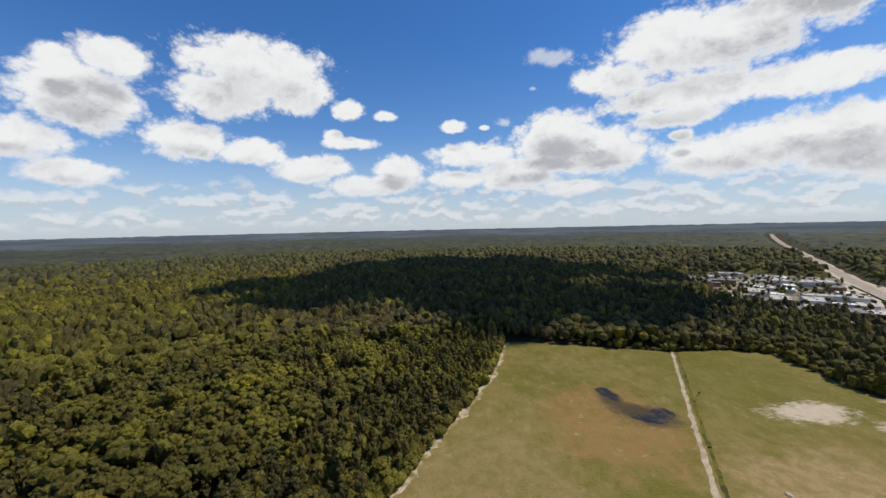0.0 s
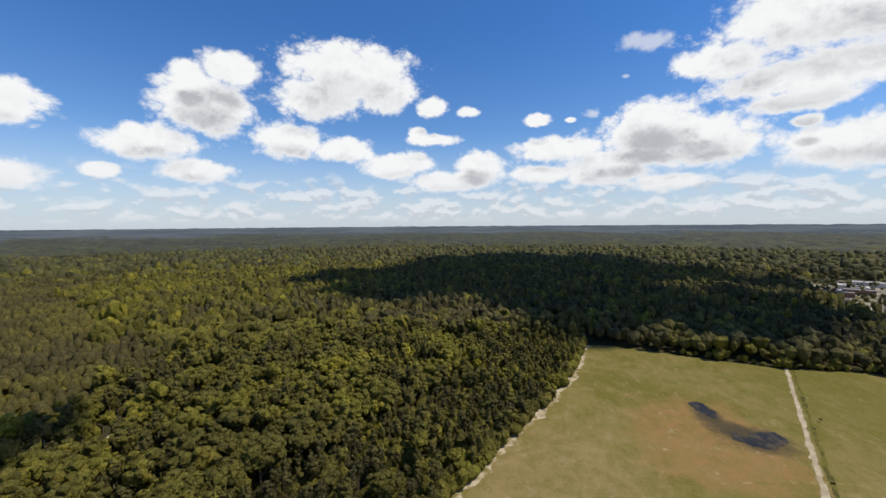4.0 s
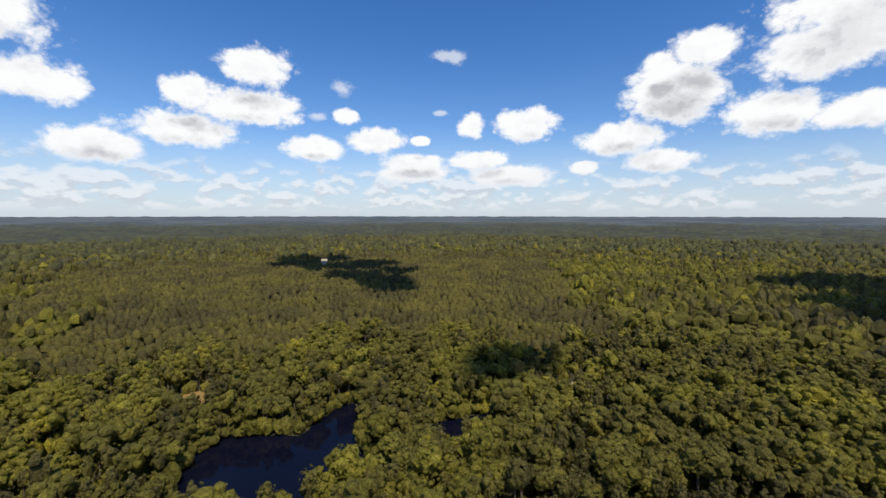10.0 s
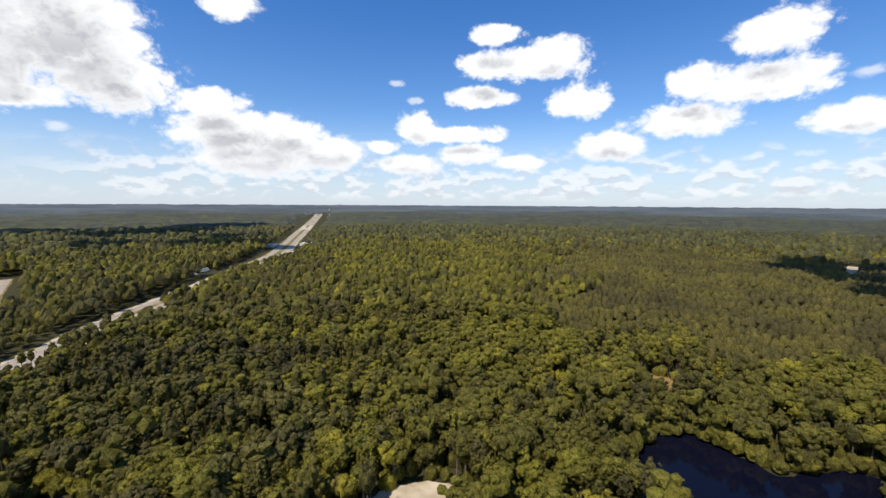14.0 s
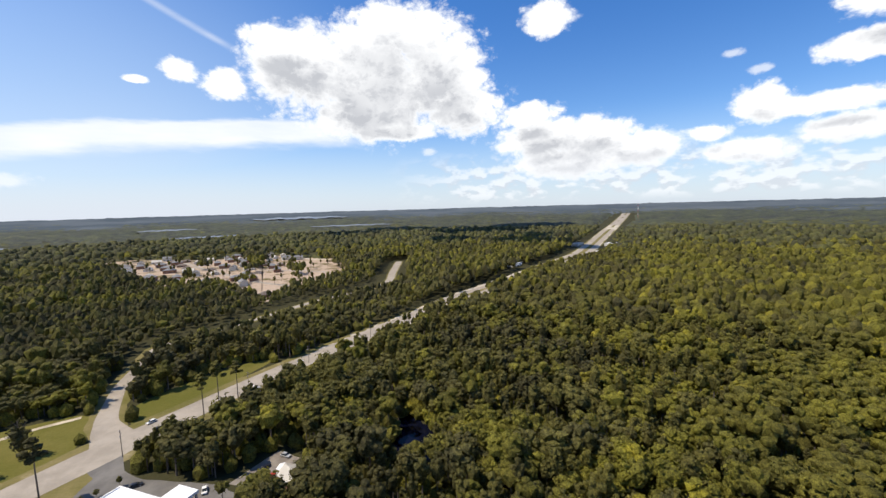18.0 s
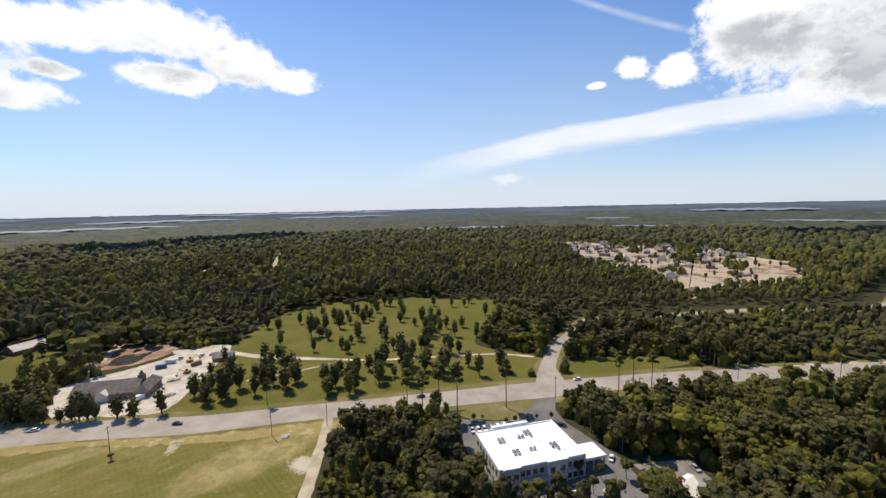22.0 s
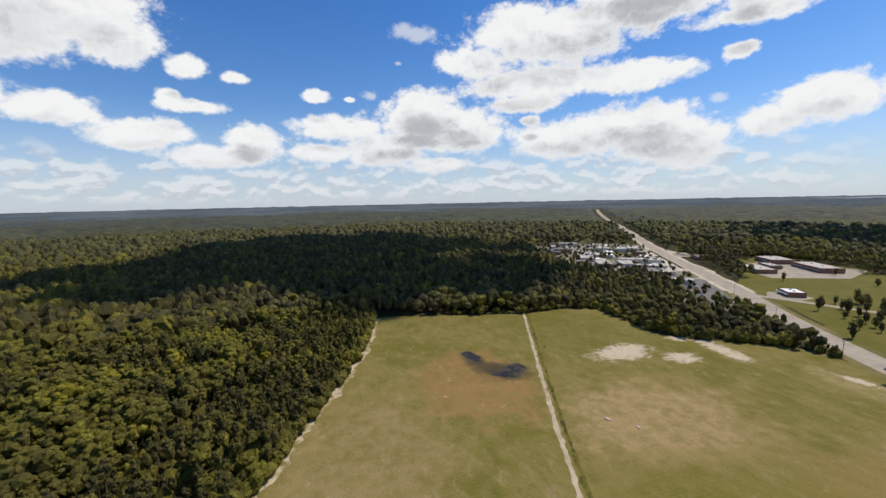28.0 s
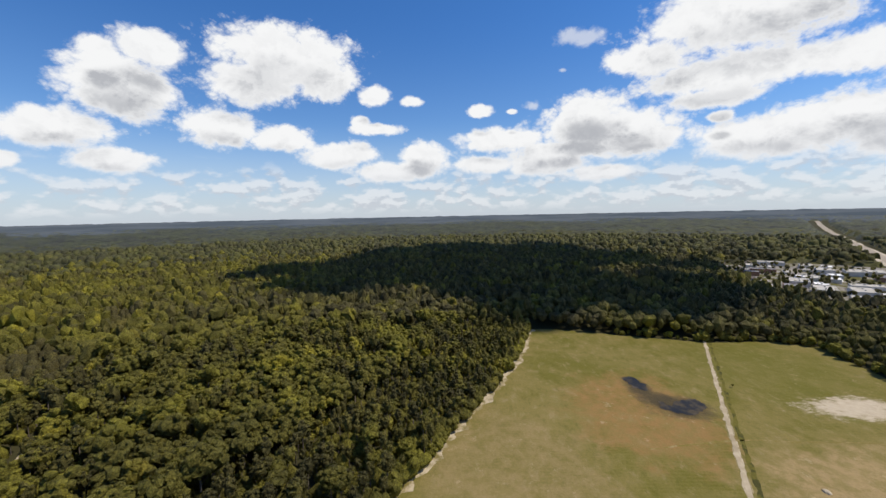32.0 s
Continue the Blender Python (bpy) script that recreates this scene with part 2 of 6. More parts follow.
# ---- materials ----
def material(name, build, rough=0.9, metal=0.0, spec=0.3):
    """build(n, place) gives a colour socket or value, and may give a height socket for the bump."""
    m = bpy.data.materials.new(name)
    m.use_nodes = True
    n = Nodes(m.node_tree)
    place = n.add("ShaderNodeNewGeometry").outputs["Position"]
    made = build(n, place)
    colour, height, depth = made if isinstance(made, tuple) else (made, None, None)
    if depth == "leaf":
        depth = 1.3
        thin = n.add("ShaderNodeBsdfTranslucent", {0: n.mix(1.0, colour, rgb(1.05, 1.15, 0.7), "MULTIPLY")})
    else:
        thin = None
    s = n.add("ShaderNodeBsdfPrincipled", {"Base Color": colour, "Roughness": rough, "Metallic": metal, "Specular IOR Level": spec})
    if height is not None:
        b = n.add("ShaderNodeBump", {"Height": height, "Distance": depth, "Strength": 0.8})
        n.tree.links.new(b.outputs[0], s.inputs["Normal"])
    out = s.outputs[0]
    if thin:
        out = n.add("ShaderNodeMixShader", {0: 0.38, 1: out, 2: thin.outputs[0]}).outputs[0]
    n.add("ShaderNodeOutputMaterial", {0: out})
    return m


def rgb(r, g, b):
    return (r, g, b, 1)


def leaf_material(name, dark, light, odd, odd_share=0.12, crown=0.13):
    def build(n, p):
        cell = n.add("ShaderNodeTexVoronoi", {"Vector": n.vec("MULTIPLY", p, (1, 1, 0.05))[0], "Scale": crown}).outputs["Color"]
        pick = n.add("ShaderNodeSeparateColor", {0: cell}).outputs
        isle = n.add("ShaderNodeNewGeometry").outputs["Random Per Island"]
        base = n.mix(pick[0], rgb(*dark), rgb(*light))
        base = n.mix(n.ramp(pick[1], 1 - odd_share, 1 - odd_share * 0.6), base, rgb(*odd))
        patch = n.math("ADD", n.math("MULTIPLY", n.noise(p, 0.011, 3.0), 0.5), n.math("MULTIPLY", n.noise(p, 0.035, 3.0, 0.6), 0.5))
        base = n.mix(n.ramp(patch, 0.41, 0.59), n.mix(1.0, base, rgb(0.80, 0.79, 0.92), "MULTIPLY"), n.mix(1.0, base, rgb(1.26, 1.25, 0.95), "MULTIPLY"))
        base = n.mix(1.0, base, n.mix(isle, grey(0.85), grey(1.15)), "MULTIPLY")
        # shaded gaps between leaves are in the colour: it darkens with the bump's hollows
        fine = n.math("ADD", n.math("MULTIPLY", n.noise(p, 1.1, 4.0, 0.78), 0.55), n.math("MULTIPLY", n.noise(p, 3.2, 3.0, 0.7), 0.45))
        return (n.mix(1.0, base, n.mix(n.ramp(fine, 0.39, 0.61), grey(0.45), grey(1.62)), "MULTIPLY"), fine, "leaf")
    m = material(name, build, rough=0.75, spec=0.2)
    return m


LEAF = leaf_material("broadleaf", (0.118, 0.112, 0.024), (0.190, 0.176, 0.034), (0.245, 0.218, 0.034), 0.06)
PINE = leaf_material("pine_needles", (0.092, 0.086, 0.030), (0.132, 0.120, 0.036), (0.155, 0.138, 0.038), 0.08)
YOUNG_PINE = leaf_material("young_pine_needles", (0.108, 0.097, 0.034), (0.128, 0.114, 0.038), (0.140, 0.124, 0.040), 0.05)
# oak leaf, used too as a darker colour for stands under the cloud
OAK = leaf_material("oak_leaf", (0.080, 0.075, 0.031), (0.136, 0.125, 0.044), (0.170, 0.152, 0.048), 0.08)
YELLOW = leaf_material("yellow_leaf", (0.20, 0.19, 0.02), (0.30, 0.27, 0.03), (0.26, 0.24, 0.03))
BARK = material("bark", lambda n, p: (n.mix(n.noise(p, 1.6, 5.0), rgb(0.07, 0.055, 0.045), rgb(0.20, 0.17, 0.14)), n.noise(p, 3.0), 0.1), 0.95)
# aerial haze is painted in: three far forest colours, greyer and bluer by stages
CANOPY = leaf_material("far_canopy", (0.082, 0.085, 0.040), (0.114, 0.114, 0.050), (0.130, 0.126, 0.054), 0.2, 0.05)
HAZED_FOREST = leaf_material("far_pine_canopy", (0.076, 0.086, 0.064), (0.100, 0.110, 0.080), (0.110, 0.117, 0.084), 0.2, 0.03)
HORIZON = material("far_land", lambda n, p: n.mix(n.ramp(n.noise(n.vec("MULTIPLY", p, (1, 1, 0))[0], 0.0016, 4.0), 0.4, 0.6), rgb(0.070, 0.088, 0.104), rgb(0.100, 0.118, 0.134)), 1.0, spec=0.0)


def floor_build(n, p):
    a = n.noise(p, 0.02, 5.0)
    return (n.mix(n.noise(p, 0.6, 5.0), n.mix(a, rgb(0.024, 0.028, 0.011), rgb(0.045, 0.045, 0.018)), rgb(0.055, 0.048, 0.024)), n.noise(p, 0.8, 5.0), 0.4)


def grass(name, green, dry, bare, dryness=0.5, bareness=0.68, zones=False):
    def build(n, p):
        a, b, c = n.noise(p, 0.014, 5.0, 0.6), n.noise(p, 0.05, 6.0, 0.65), n.noise(p, 0.9, 4.0, 0.7)
        rows = n.add("ShaderNodeTexWave", {"Vector": n.vec("MULTIPLY", p, (0.5, 0.24, 0))[0], "Scale": 0.32, "Distortion": 3.0, "Detail": 2.0, "Detail Scale": 0.3}).outputs["Fac"]
        base = n.mix(n.ramp(n.math("MULTIPLY_ADD", b, 0.5, n.math("MULTIPLY", a, 0.5)), dryness - 0.09, dryness + 0.09), rgb(*green), rgb(*dry))
        base = n.mix(n.math("MULTIPLY", n.ramp(b, bareness - 0.05, bareness + 0.06), n.ramp(a, 0.4, 0.6)), base, rgb(*bare))
        base = n.mix(1.0, base, n.mix(c, grey(0.72), grey(1.28)), "MULTIPLY")
        base = n.mix(n.math("MULTIPLY", n.ramp(rows, 0.3, 0.7), 0.2), base, rgb(*dry))
        if zones:
            streaky = n.noise(n.vec("MULTIPLY", p, (0.10, 0.19, 0))[0], 1.0, 9.0, 0.74)
            base = n.mix(n.math("MULTIPLY", n.ramp(streaky, 0.52, 0.66), 0.55), base, n.mix(c, rgb(0.21, 0.165, 0.075), rgb(0.30, 0.245, 0.135)))
            base = n.mix(n.math("MULTIPLY", n.ramp(streaky, 0.47, 0.36), 0.45), base, rgb(0.085, 0.088, 0.015))
            base = zoned(n, p, base, c)
        return (base, c, 0.25)
    return material(name, build, 0.95, spec=0.1)


FLOOR = material("forest_floor", floor_build, 0.98, spec=0.1)
# soft-edged zones in the field: centre, half sizes, colour, how far it covers
ZONES = [(138, -145, 38, 48, (0.30, 0.22, 0.11), 0.9), (150, -15, 55, 42, (0.27, 0.20, 0.10), 0.6), (-42, -170, 30, 14, (0.34, 0.27, 0.12), 0.8), (105, -268, 55, 14, (0.30, 0.24, 0.12), 0.6),
         (50, -180, 48, 38, (0.21, 0.145, 0.05), 0.6), (203, -84, 50, 36, (0.235, 0.145, 0.055), 0.95), (-8, -222, 60, 7, (0.33, 0.26, 0.13), 0.55), (80, -120, 40, 50, (0.16, 0.135, 0.03), 0.5), (250, -190, 60, 60, (0.12, 0.115, 0.022), 0.6)]


def zoned(n, p, base, c):
    patch = n.math("MULTIPLY_ADD", n.ramp(n.noise(p, 0.16, 8.0, 0.72), 0.40, 0.60), 0.55, 0.45)
    for x, y, rx, ry, colour, share in ZONES:
        q = n.vec("MULTIPLY_ADD", p, (1 / rx, 1 / ry, 0), (-x / rx, -y / ry, 0))[0]
        far = n.math("ADD", n.vec("LENGTH", q)[1], n.math("MULTIPLY_ADD", n.noise(p, 0.06, 6.0, 0.68), 1.6, -0.8))
        base = n.mix(n.math("MULTIPLY", n.ramp(far, 1.15, 0.6), n.math("MULTIPLY", patch, share)), base, n.mix(1.0, rgb(*colour), n.mix(c, grey(0.75), grey(1.25)), "MULTIPLY"))
        crumbs = n.ramp(n.noise(n.vec("ADD", p, (x * 3.0, y, 0))[0], 0.14, 9.0, 0.78), 0.57, 0.66)
        base = n.mix(n.math("MULTIPLY", n.math("MULTIPLY", n.ramp(far, 1.1, 0.5), crumbs), share * 0.7), base, rgb(0.40, 0.32, 0.20))
    # wet dark soil round the rain pools
    for x, y, rx, ry in ((229, -94, 15, 8), (206, -106, 14, 17), (215, -98, 12, 9)):
        q = n.vec("MULTIPLY_ADD", p, (1 / rx, 1 / ry, 0), (-x / rx, -y / ry, 0))[0]
        far = n.math("ADD", n.vec("LENGTH", q)[1], n.math("MULTIPLY_ADD", n.noise(p, 0.11, 7.0, 0.68), 1.5, -0.72))
        base = n.mix(n.math("MULTIPLY", n.ramp(far, 1.25, 0.5), 0.85), base, n.mix(c, rgb(0.040, 0.036, 0.024), rgb(0.085, 0.066, 0.036)))
    # bare sand lies open in a few places
    for x, y, rx, ry in ((205, -188, 12, 24), (211, -196, 9, 16), (186, -217, 9, 12), (210, -265, 10, 17), (204, -256, 6, 8), (188, -252, 15, 8), (174, -249, 8, 7), (214, -245, 7, 9), (196, -313, 7, 4), (164, -303, 8, 4), (128, -274, 9, 4), (96, -263, 9, 3), (-57, -150, 7, 8)):
        q = n.vec("MULTIPLY_ADD", p, (1 / rx, 1 / ry, 0), (-x / rx, -y / ry, 0))[0]
        far = n.math("ADD", n.vec("LENGTH", q)[1], n.math("MULTIPLY_ADD", n.noise(n.vec("MULTIPLY", p, (1.5, 0.8, 1))[0], 0.15, 9.0, 0.76), 3.0, -1.4))
        base = n.mix(n.ramp(far, 1.25, 0.55), base, n.mix(n.noise(p, 0.3, 6.0, 0.65), rgb(0.32, 0.265, 0.18), rgb(0.56, 0.49, 0.38)))
    return base


FIELD = grass("field_grass", (0.118, 0.110, 0.020), (0.178, 0.148, 0.048), (0.24, 0.19, 0.10), 0.50, 0.66, True)
LAWN = grass("meadow_grass", (0.098, 0.097, 0.018), (0.134, 0.119, 0.030), (0.22, 0.18, 0.09), 0.52, 0.72)
VERGE = grass("verge_grass", (0.105, 0.10, 0.024), (0.18, 0.15, 0.062), (0.30, 0.25, 0.15), 0.48, 0.6)
STUBBLE = grass("dry_stubble", (0.20, 0.145, 0.045), (0.26, 0.165, 0.06), (0.33, 0.2, 0.09), 0.5, 0.7)


def mottled(name, a, b, scale, rough=0.92, fine=3.0, depth=0.03, spec=0.25):
    def build(n, p):
        coarse = n.ramp(n.noise(p, scale, 6.0, 0.62), 0.35, 0.65)
        return (n.mix(1.0, n.mix(coarse, rgb(*a), rgb(*b)), n.mix(n.noise(p, fine, 3.0, 0.7), grey(0.85), grey(1.15)), "MULTIPLY"), n.noise(p, fine, 4.0), depth)
    return material(name, build, rough, spec=spec)


def patchy(name, a, b, green, scale=0.22, cut=0.5, soft=0.06):
    """Bare ground that breaks up into the grass round it."""
    def build(n, p):
        k = n.math("ADD", n.math("MULTIPLY", n.noise(p, scale, 7.0, 0.7), 0.75), n.math("MULTIPLY", n.noise(p, scale * 0.2, 3.0), 0.25))
        soil = n.mix(n.noise(p, 0.3, 5.0), rgb(*a), rgb(*b))
        return (n.mix(n.ramp(k, cut - soft, cut + soft), n.mix(n.noise(p, 0.9, 4.0, 0.7), rgb(*[v * 0.75 for v in green]), rgb(*[v * 1.25 for v in green])), soil), n.noise(p, 2.0, 4.0), 0.06)
    return material(name, build, 0.95, spec=0.1)


GREEN = (0.172, 0.138, 0.036)
WORN_SAND = patchy("worn_sand", (0.38, 0.31, 0.21), (0.58, 0.50, 0.38), GREEN)
WORN_TRACK = patchy("worn_track", (0.36, 0.30, 0.19), (0.52, 0.45, 0.33), GREEN, 0.35, 0.54)
SCUFFED = patchy("scuffed_grass", (0.30, 0.23, 0.12), (0.42, 0.33, 0.20), GREEN, 0.16, 0.60, 0.10)
DRY_VERGE = patchy("dry_yellow_grass", (0.36, 0.30, 0.16), (0.48, 0.40, 0.25), (0.26, 0.205, 0.075), 0.2, 0.58, 0.1)
BROKEN_SAND = patchy("broken_sand", (0.34, 0.28, 0.18), (0.54, 0.47, 0.36), (0.155, 0.128, 0.04), 0.17, 0.50, 0.10)
WEEDS = patchy("dark_weeds", (0.04, 0.042, 0.014), (0.07, 0.066, 0.02), (0.12, 0.108, 0.022), 0.2, 0.52, 0.06)
SHOULDER = patchy("sandy_shoulder", (0.38, 0.33, 0.25), (0.54, 0.49, 0.41), (0.15, 0.13, 0.045), 0.09, 0.42, 0.06)
WORN_STUBBLE = patchy("worn_stubble", (0.21, 0.14, 0.05), (0.29, 0.18, 0.07), (0.17, 0.145, 0.04), 0.2, 0.45)
SAND = mottled("pale_sand", (0.34, 0.285, 0.20), (0.52, 0.455, 0.35), 0.09)
DIRT = mottled("sandy_dirt", (0.30, 0.25, 0.165), (0.44, 0.375, 0.27), 0.12)
CLAY = mottled("red_clay", (0.20, 0.115, 0.07), (0.34, 0.225, 0.15), 0.08)
TOWN_YARDS = patchy("town_yards", (0.16, 0.15, 0.135), (0.34, 0.315, 0.275), (0.10, 0.094, 0.03), 0.04, 0.50, 0.03)
SITE = patchy("graded_site_soil", (0.27, 0.19, 0.125), (0.52, 0.42, 0.33), (0.115, 0.095, 0.035), 0.035, 0.46, 0.05)
ASPHALT = mottled("old_asphalt", (0.265, 0.232, 0.188), (0.345, 0.303, 0.248), 0.08, 0.9)
DARK_ASPHALT = mottled("asphalt", (0.115, 0.108, 0.10), (0.175, 0.165, 0.15), 0.06, 0.9)
WORN_LOT = mottled("worn_lot_asphalt", (0.16, 0.14, 0.12), (0.25, 0.22, 0.185), 0.15, 0.9)
CONCRETE = mottled("concrete", (0.38, 0.36, 0.32), (0.47, 0.45, 0.41), 0.15, 0.85)
GRAVEL = mottled("pale_gravel", (0.36, 0.315, 0.25), (0.52, 0.465, 0.385), 0.12, 0.95, 1.5)
PAINT_WHITE = mottled("white_line", (0.6, 0.6, 0.58), (0.75, 0.75, 0.72), 0.6, 0.7)
PAINT_YELLOW = mottled("yellow_line", (0.5, 0.36, 0.08), (0.6, 0.44, 0.12), 0.6, 0.7)
WHITE_ROOF = mottled("white_membrane", (0.76, 0.76, 0.74), (0.85, 0.85, 0.84), 0.2, 0.55)
STUCCO = mottled("light_grey_stucco", (0.50, 0.48, 0.44), (0.58, 0.56, 0.52), 0.3, 0.9)
PALE_WALL = mottled("cream_siding", (0.55, 0.52, 0.45), (0.64, 0.61, 0.54), 0.3, 0.85)
BRICK = mottled("brown_brick", (0.20, 0.11, 0.075), (0.28, 0.17, 0.12), 0.6, 0.9)
SHINGLE = mottled("brown_grey_shingle", (0.13, 0.105, 0.09), (0.19, 0.16, 0.14), 0.3, 0.92)
GREY_ROOF = mottled("grey_shingle", (0.16, 0.16, 0.165), (0.24, 0.24, 0.24), 0.3, 0.92)
TAN_ROOF = mottled("tan_metal_roof", (0.42, 0.39, 0.34), (0.52, 0.49, 0.43), 0.2, 0.6)
RED_ROOF = mottled("rusty_red_roof", (0.27, 0.075, 0.04), (0.36, 0.12, 0.06), 0.4, 0.7)
METAL = mottled("galvanised_metal", (0.35, 0.35, 0.35), (0.5, 0.5, 0.5), 0.5, 0.5)
DARK_METAL = mottled("dark_metal", (0.05, 0.05, 0.05), (0.09, 0.09, 0.09), 0.8, 0.5)
WOOD = mottled("weathered_pole_wood", (0.13, 0.10, 0.075), (0.22, 0.18, 0.14), 0.8, 0.95)
RUBBER = mottled("tyre_rubber", (0.02, 0.02, 0.02), (0.035, 0.035, 0.035), 2.0, 0.9)
ORANGE = mottled("machine_yellow", (0.50, 0.27, 0.03), (0.58, 0.33, 0.05), 1.0, 0.5)
TAR = mottled("tar_paper", (0.035, 0.035, 0.04), (0.06, 0.06, 0.065), 0.5, 0.8)
GLASS = material("window_glass", lambda n, p: n.mix(n.noise(p, 0.4), rgb(0.015, 0.02, 0.025), rgb(0.05, 0.06, 0.07)), 0.08, spec=0.6)
CLOUD = material("cloud_white", lambda n, p: n.mix(n.noise(p, 0.01), grey(0.8), grey(0.9)), 1.0, spec=0.0)


def water_build(n, p):
    return (n.mix(n.noise(p, 0.05), rgb(0.002, 0.003, 0.010), rgb(0.005, 0.006, 0.014)), n.noise(p, 0.7, 3.0), 0.02)


WATER = material("dark_water", water_build, 0.05, spec=0.11)
POOL = material("shallow_pool", lambda n, p: (n.mix(n.ramp(n.noise(p, 0.16, 6.0, 0.65), 0.42, 0.62), rgb(0.010, 0.012, 0.016), rgb(0.06, 0.046, 0.026)), n.noise(p, 1.2), 0.02), 0.35, spec=0.08)


def car_paint(name, c):
    return material(name, lambda n, p: n.mix(n.noise(p, 2.0), rgb(*[v * 0.92 for v in c]), rgb(*c)), 0.3, spec=0.6)


CAR_WHITE, CAR_BLACK, CAR_SILVER = car_paint("white_paint", (0.75, 0.75, 0.73)), car_paint("black_paint", (0.015, 0.015, 0.018)), car_paint("silver_paint", (0.4, 0.41, 0.42))
CAR_RED, CAR_BLUE = car_paint("red_paint", (0.35, 0.03, 0.02)), car_paint("blue_paint", (0.03, 0.06, 0.18))


# ---- mesh helpers ----
def mesh_object(name, verts, faces, mat, parent=None):
    me = bpy.data.meshes.new(name)
    me.from_pydata([tuple(v) for v in verts], [], [tuple(f) for f in faces])
    me.materials.append(mat)
    ob = new(name, me)
    if parent:
        ob.parent = parent
    return ob


def big_mesh(name, verts, tris, mat):
    """A mesh of many triangles from two numpy arrays."""
    me = bpy.data.meshes.new(name)
    n, k = len(verts), len(tris)
    me.vertices.add(n)
    me.vertices.foreach_set("co", np.ascontiguousarray(verts, dtype=np.float32).ravel())
    me.loops.add(k * 3)
    me.loops.foreach_set("vertex_index", np.ascontiguousarray(tris, dtype=np.int32).ravel())
    me.polygons.add(k)
    me.polygons.foreach_set("loop_start", np.arange(0, k * 3, 3, dtype=np.int32))
    me.materials.append(mat)
    me.polygons.foreach_set("use_smooth", np.full(k, mat not in (LEAF, PINE, OAK, YELLOW)))
    me.update(calc_edges=True)
    return new(name, me)


def part(name, bm, mat, parent=None, label=""):
    me = bpy.data.meshes.new(name)
    bm.normal_update()
    bm.to_mesh(me)
    bm.free()
    me.materials.append(mat)
    ob = new(name, me)
    if parent:
        ob.parent = parent
    return tagged(ob, label)


def thing(name, m, label, category, group=""):
    ob = new(name)
    ob.matrix_world = m
    return tagged(ob, label, category, group)


def box(bm, x0, y0, z0, x1, y1, z1, bevel=0.0):
    made = bmesh.ops.create_cube(bm, size=1.0, matrix=Matrix.Translation(((x0 + x1) / 2, (y0 + y1) / 2, (z0 + z1) / 2)) @ Matrix.Diagonal((x1 - x0, y1 - y0, z1 - z0, 1)))
    if bevel:
        edges = {e for v in made["verts"] for e in v.link_edges}
        bmesh.ops.bevel(bm, geom=list(edges), offset=bevel, segments=1, affect="EDGES")
    return bm


def boxes(*rows, bevel=0.0):
    bm = bmesh.new()
    for r in rows:
        box(bm, *r, bevel=bevel)
    return bm


def solid(verts, faces):
    bm = bmesh.new()
    vs = [bm.verts.new(v) for v in verts]
    for f in faces:
        bm.faces.new([vs[i] for i in f])
    bmesh.ops.recalc_face_normals(bm, faces=bm.faces[:])
    return bm


def rod(bm, a, b, r0, r1, sides=6):
    a, b = Vector(a), Vector(b)
    m = Matrix.Translation((a + b) / 2) @ (b - a).to_track_quat("Z", "Y").to_matrix().to_4x4()
    bmesh.ops.create_cone(bm, cap_ends=True, segments=sides, radius1=r0, radius2=r1, depth=(b - a).length, matrix=m)
    return bm


# ---- plan: outlines and lines on the ground ----
FIELD_EDGE = [(346, -51), (286, -36), (244, -21), (212, -7), (180, 8), (135, 27), (60, 56), (-30, -110), (-47, -135), (-80, -178), (-27, -206), (10, -235),
              (46, -256), (90, -275), (145, -300), (177, -294), (211, -250), (232, -240), (268, -243), (299, -247), (312, -221), (311, -176), (331, -115)]
MEADOW_EDGE = [(-127, -388), (-186, -402), (-264, -365), (-318, -287), (-265, -237), (-207, -204), (-217, -161), (-204, -147), (-171, -142), (-106, -184), (-43, -224), (-22, -248), (-66, -315)]
PARK_EDGE = [(338, -475), (352, -569), (298, -655), (183, -630), (131, -460), (104, -365), (130, -318), (216, -385)]
CROSS_VERGE = [(-200, -121), (-224, -138), (-269, -108), (-276, -84), (-227, -108)]
CHURCH_LOT = [(-5, -252), (22, -275), (20, -318), (-12, -325), (-36, -334), (-42, -345), (-72, -332), (-64, -308), (-25, -246)]
PIT = [(12, -340), (-10, -374), (-38, -356), (-38, -337), (-12, -326)]
HALL_YARD = [(34, -296), (112, -334), (118, -362), (60, -420), (14, -392), (24, -340)]
OFFICE_LOT = [(-164, -117), (-161, -107), (-153, -79), (-150, -68), (-137, -52), (-122, -50), (-104, -74), (-96, -88), (-120, -130), (-126, -132), (-140, -118)]
SIDE_LOT = [(-150, -64), (-169, -49), (-162, -40), (-145, -48)]
SITE_EDGE = [(-902, -622), (-740, -470), (-636, -378), (-592, -299), (-575, -230), (-487, -166), (-459, -139), (-538, -132), (-619, -74), (-729, -56), (-870, -82), (-860, -150), (-947, -242), (-979, -305), (-925, -400), (-988, -585)]
TOWN_EDGE = [(760, -400), (668, -395), (530, -348), (455, -365), (380, -395), (335, -380), (270, -322), (250, -360), (292, -405), (378, -465), (560, -590), (690, -660), (760, -600)]
COMPLEX_EDGE = [(350, -515), (440, -600), (450, -680), (330, -690), (300, -600)]
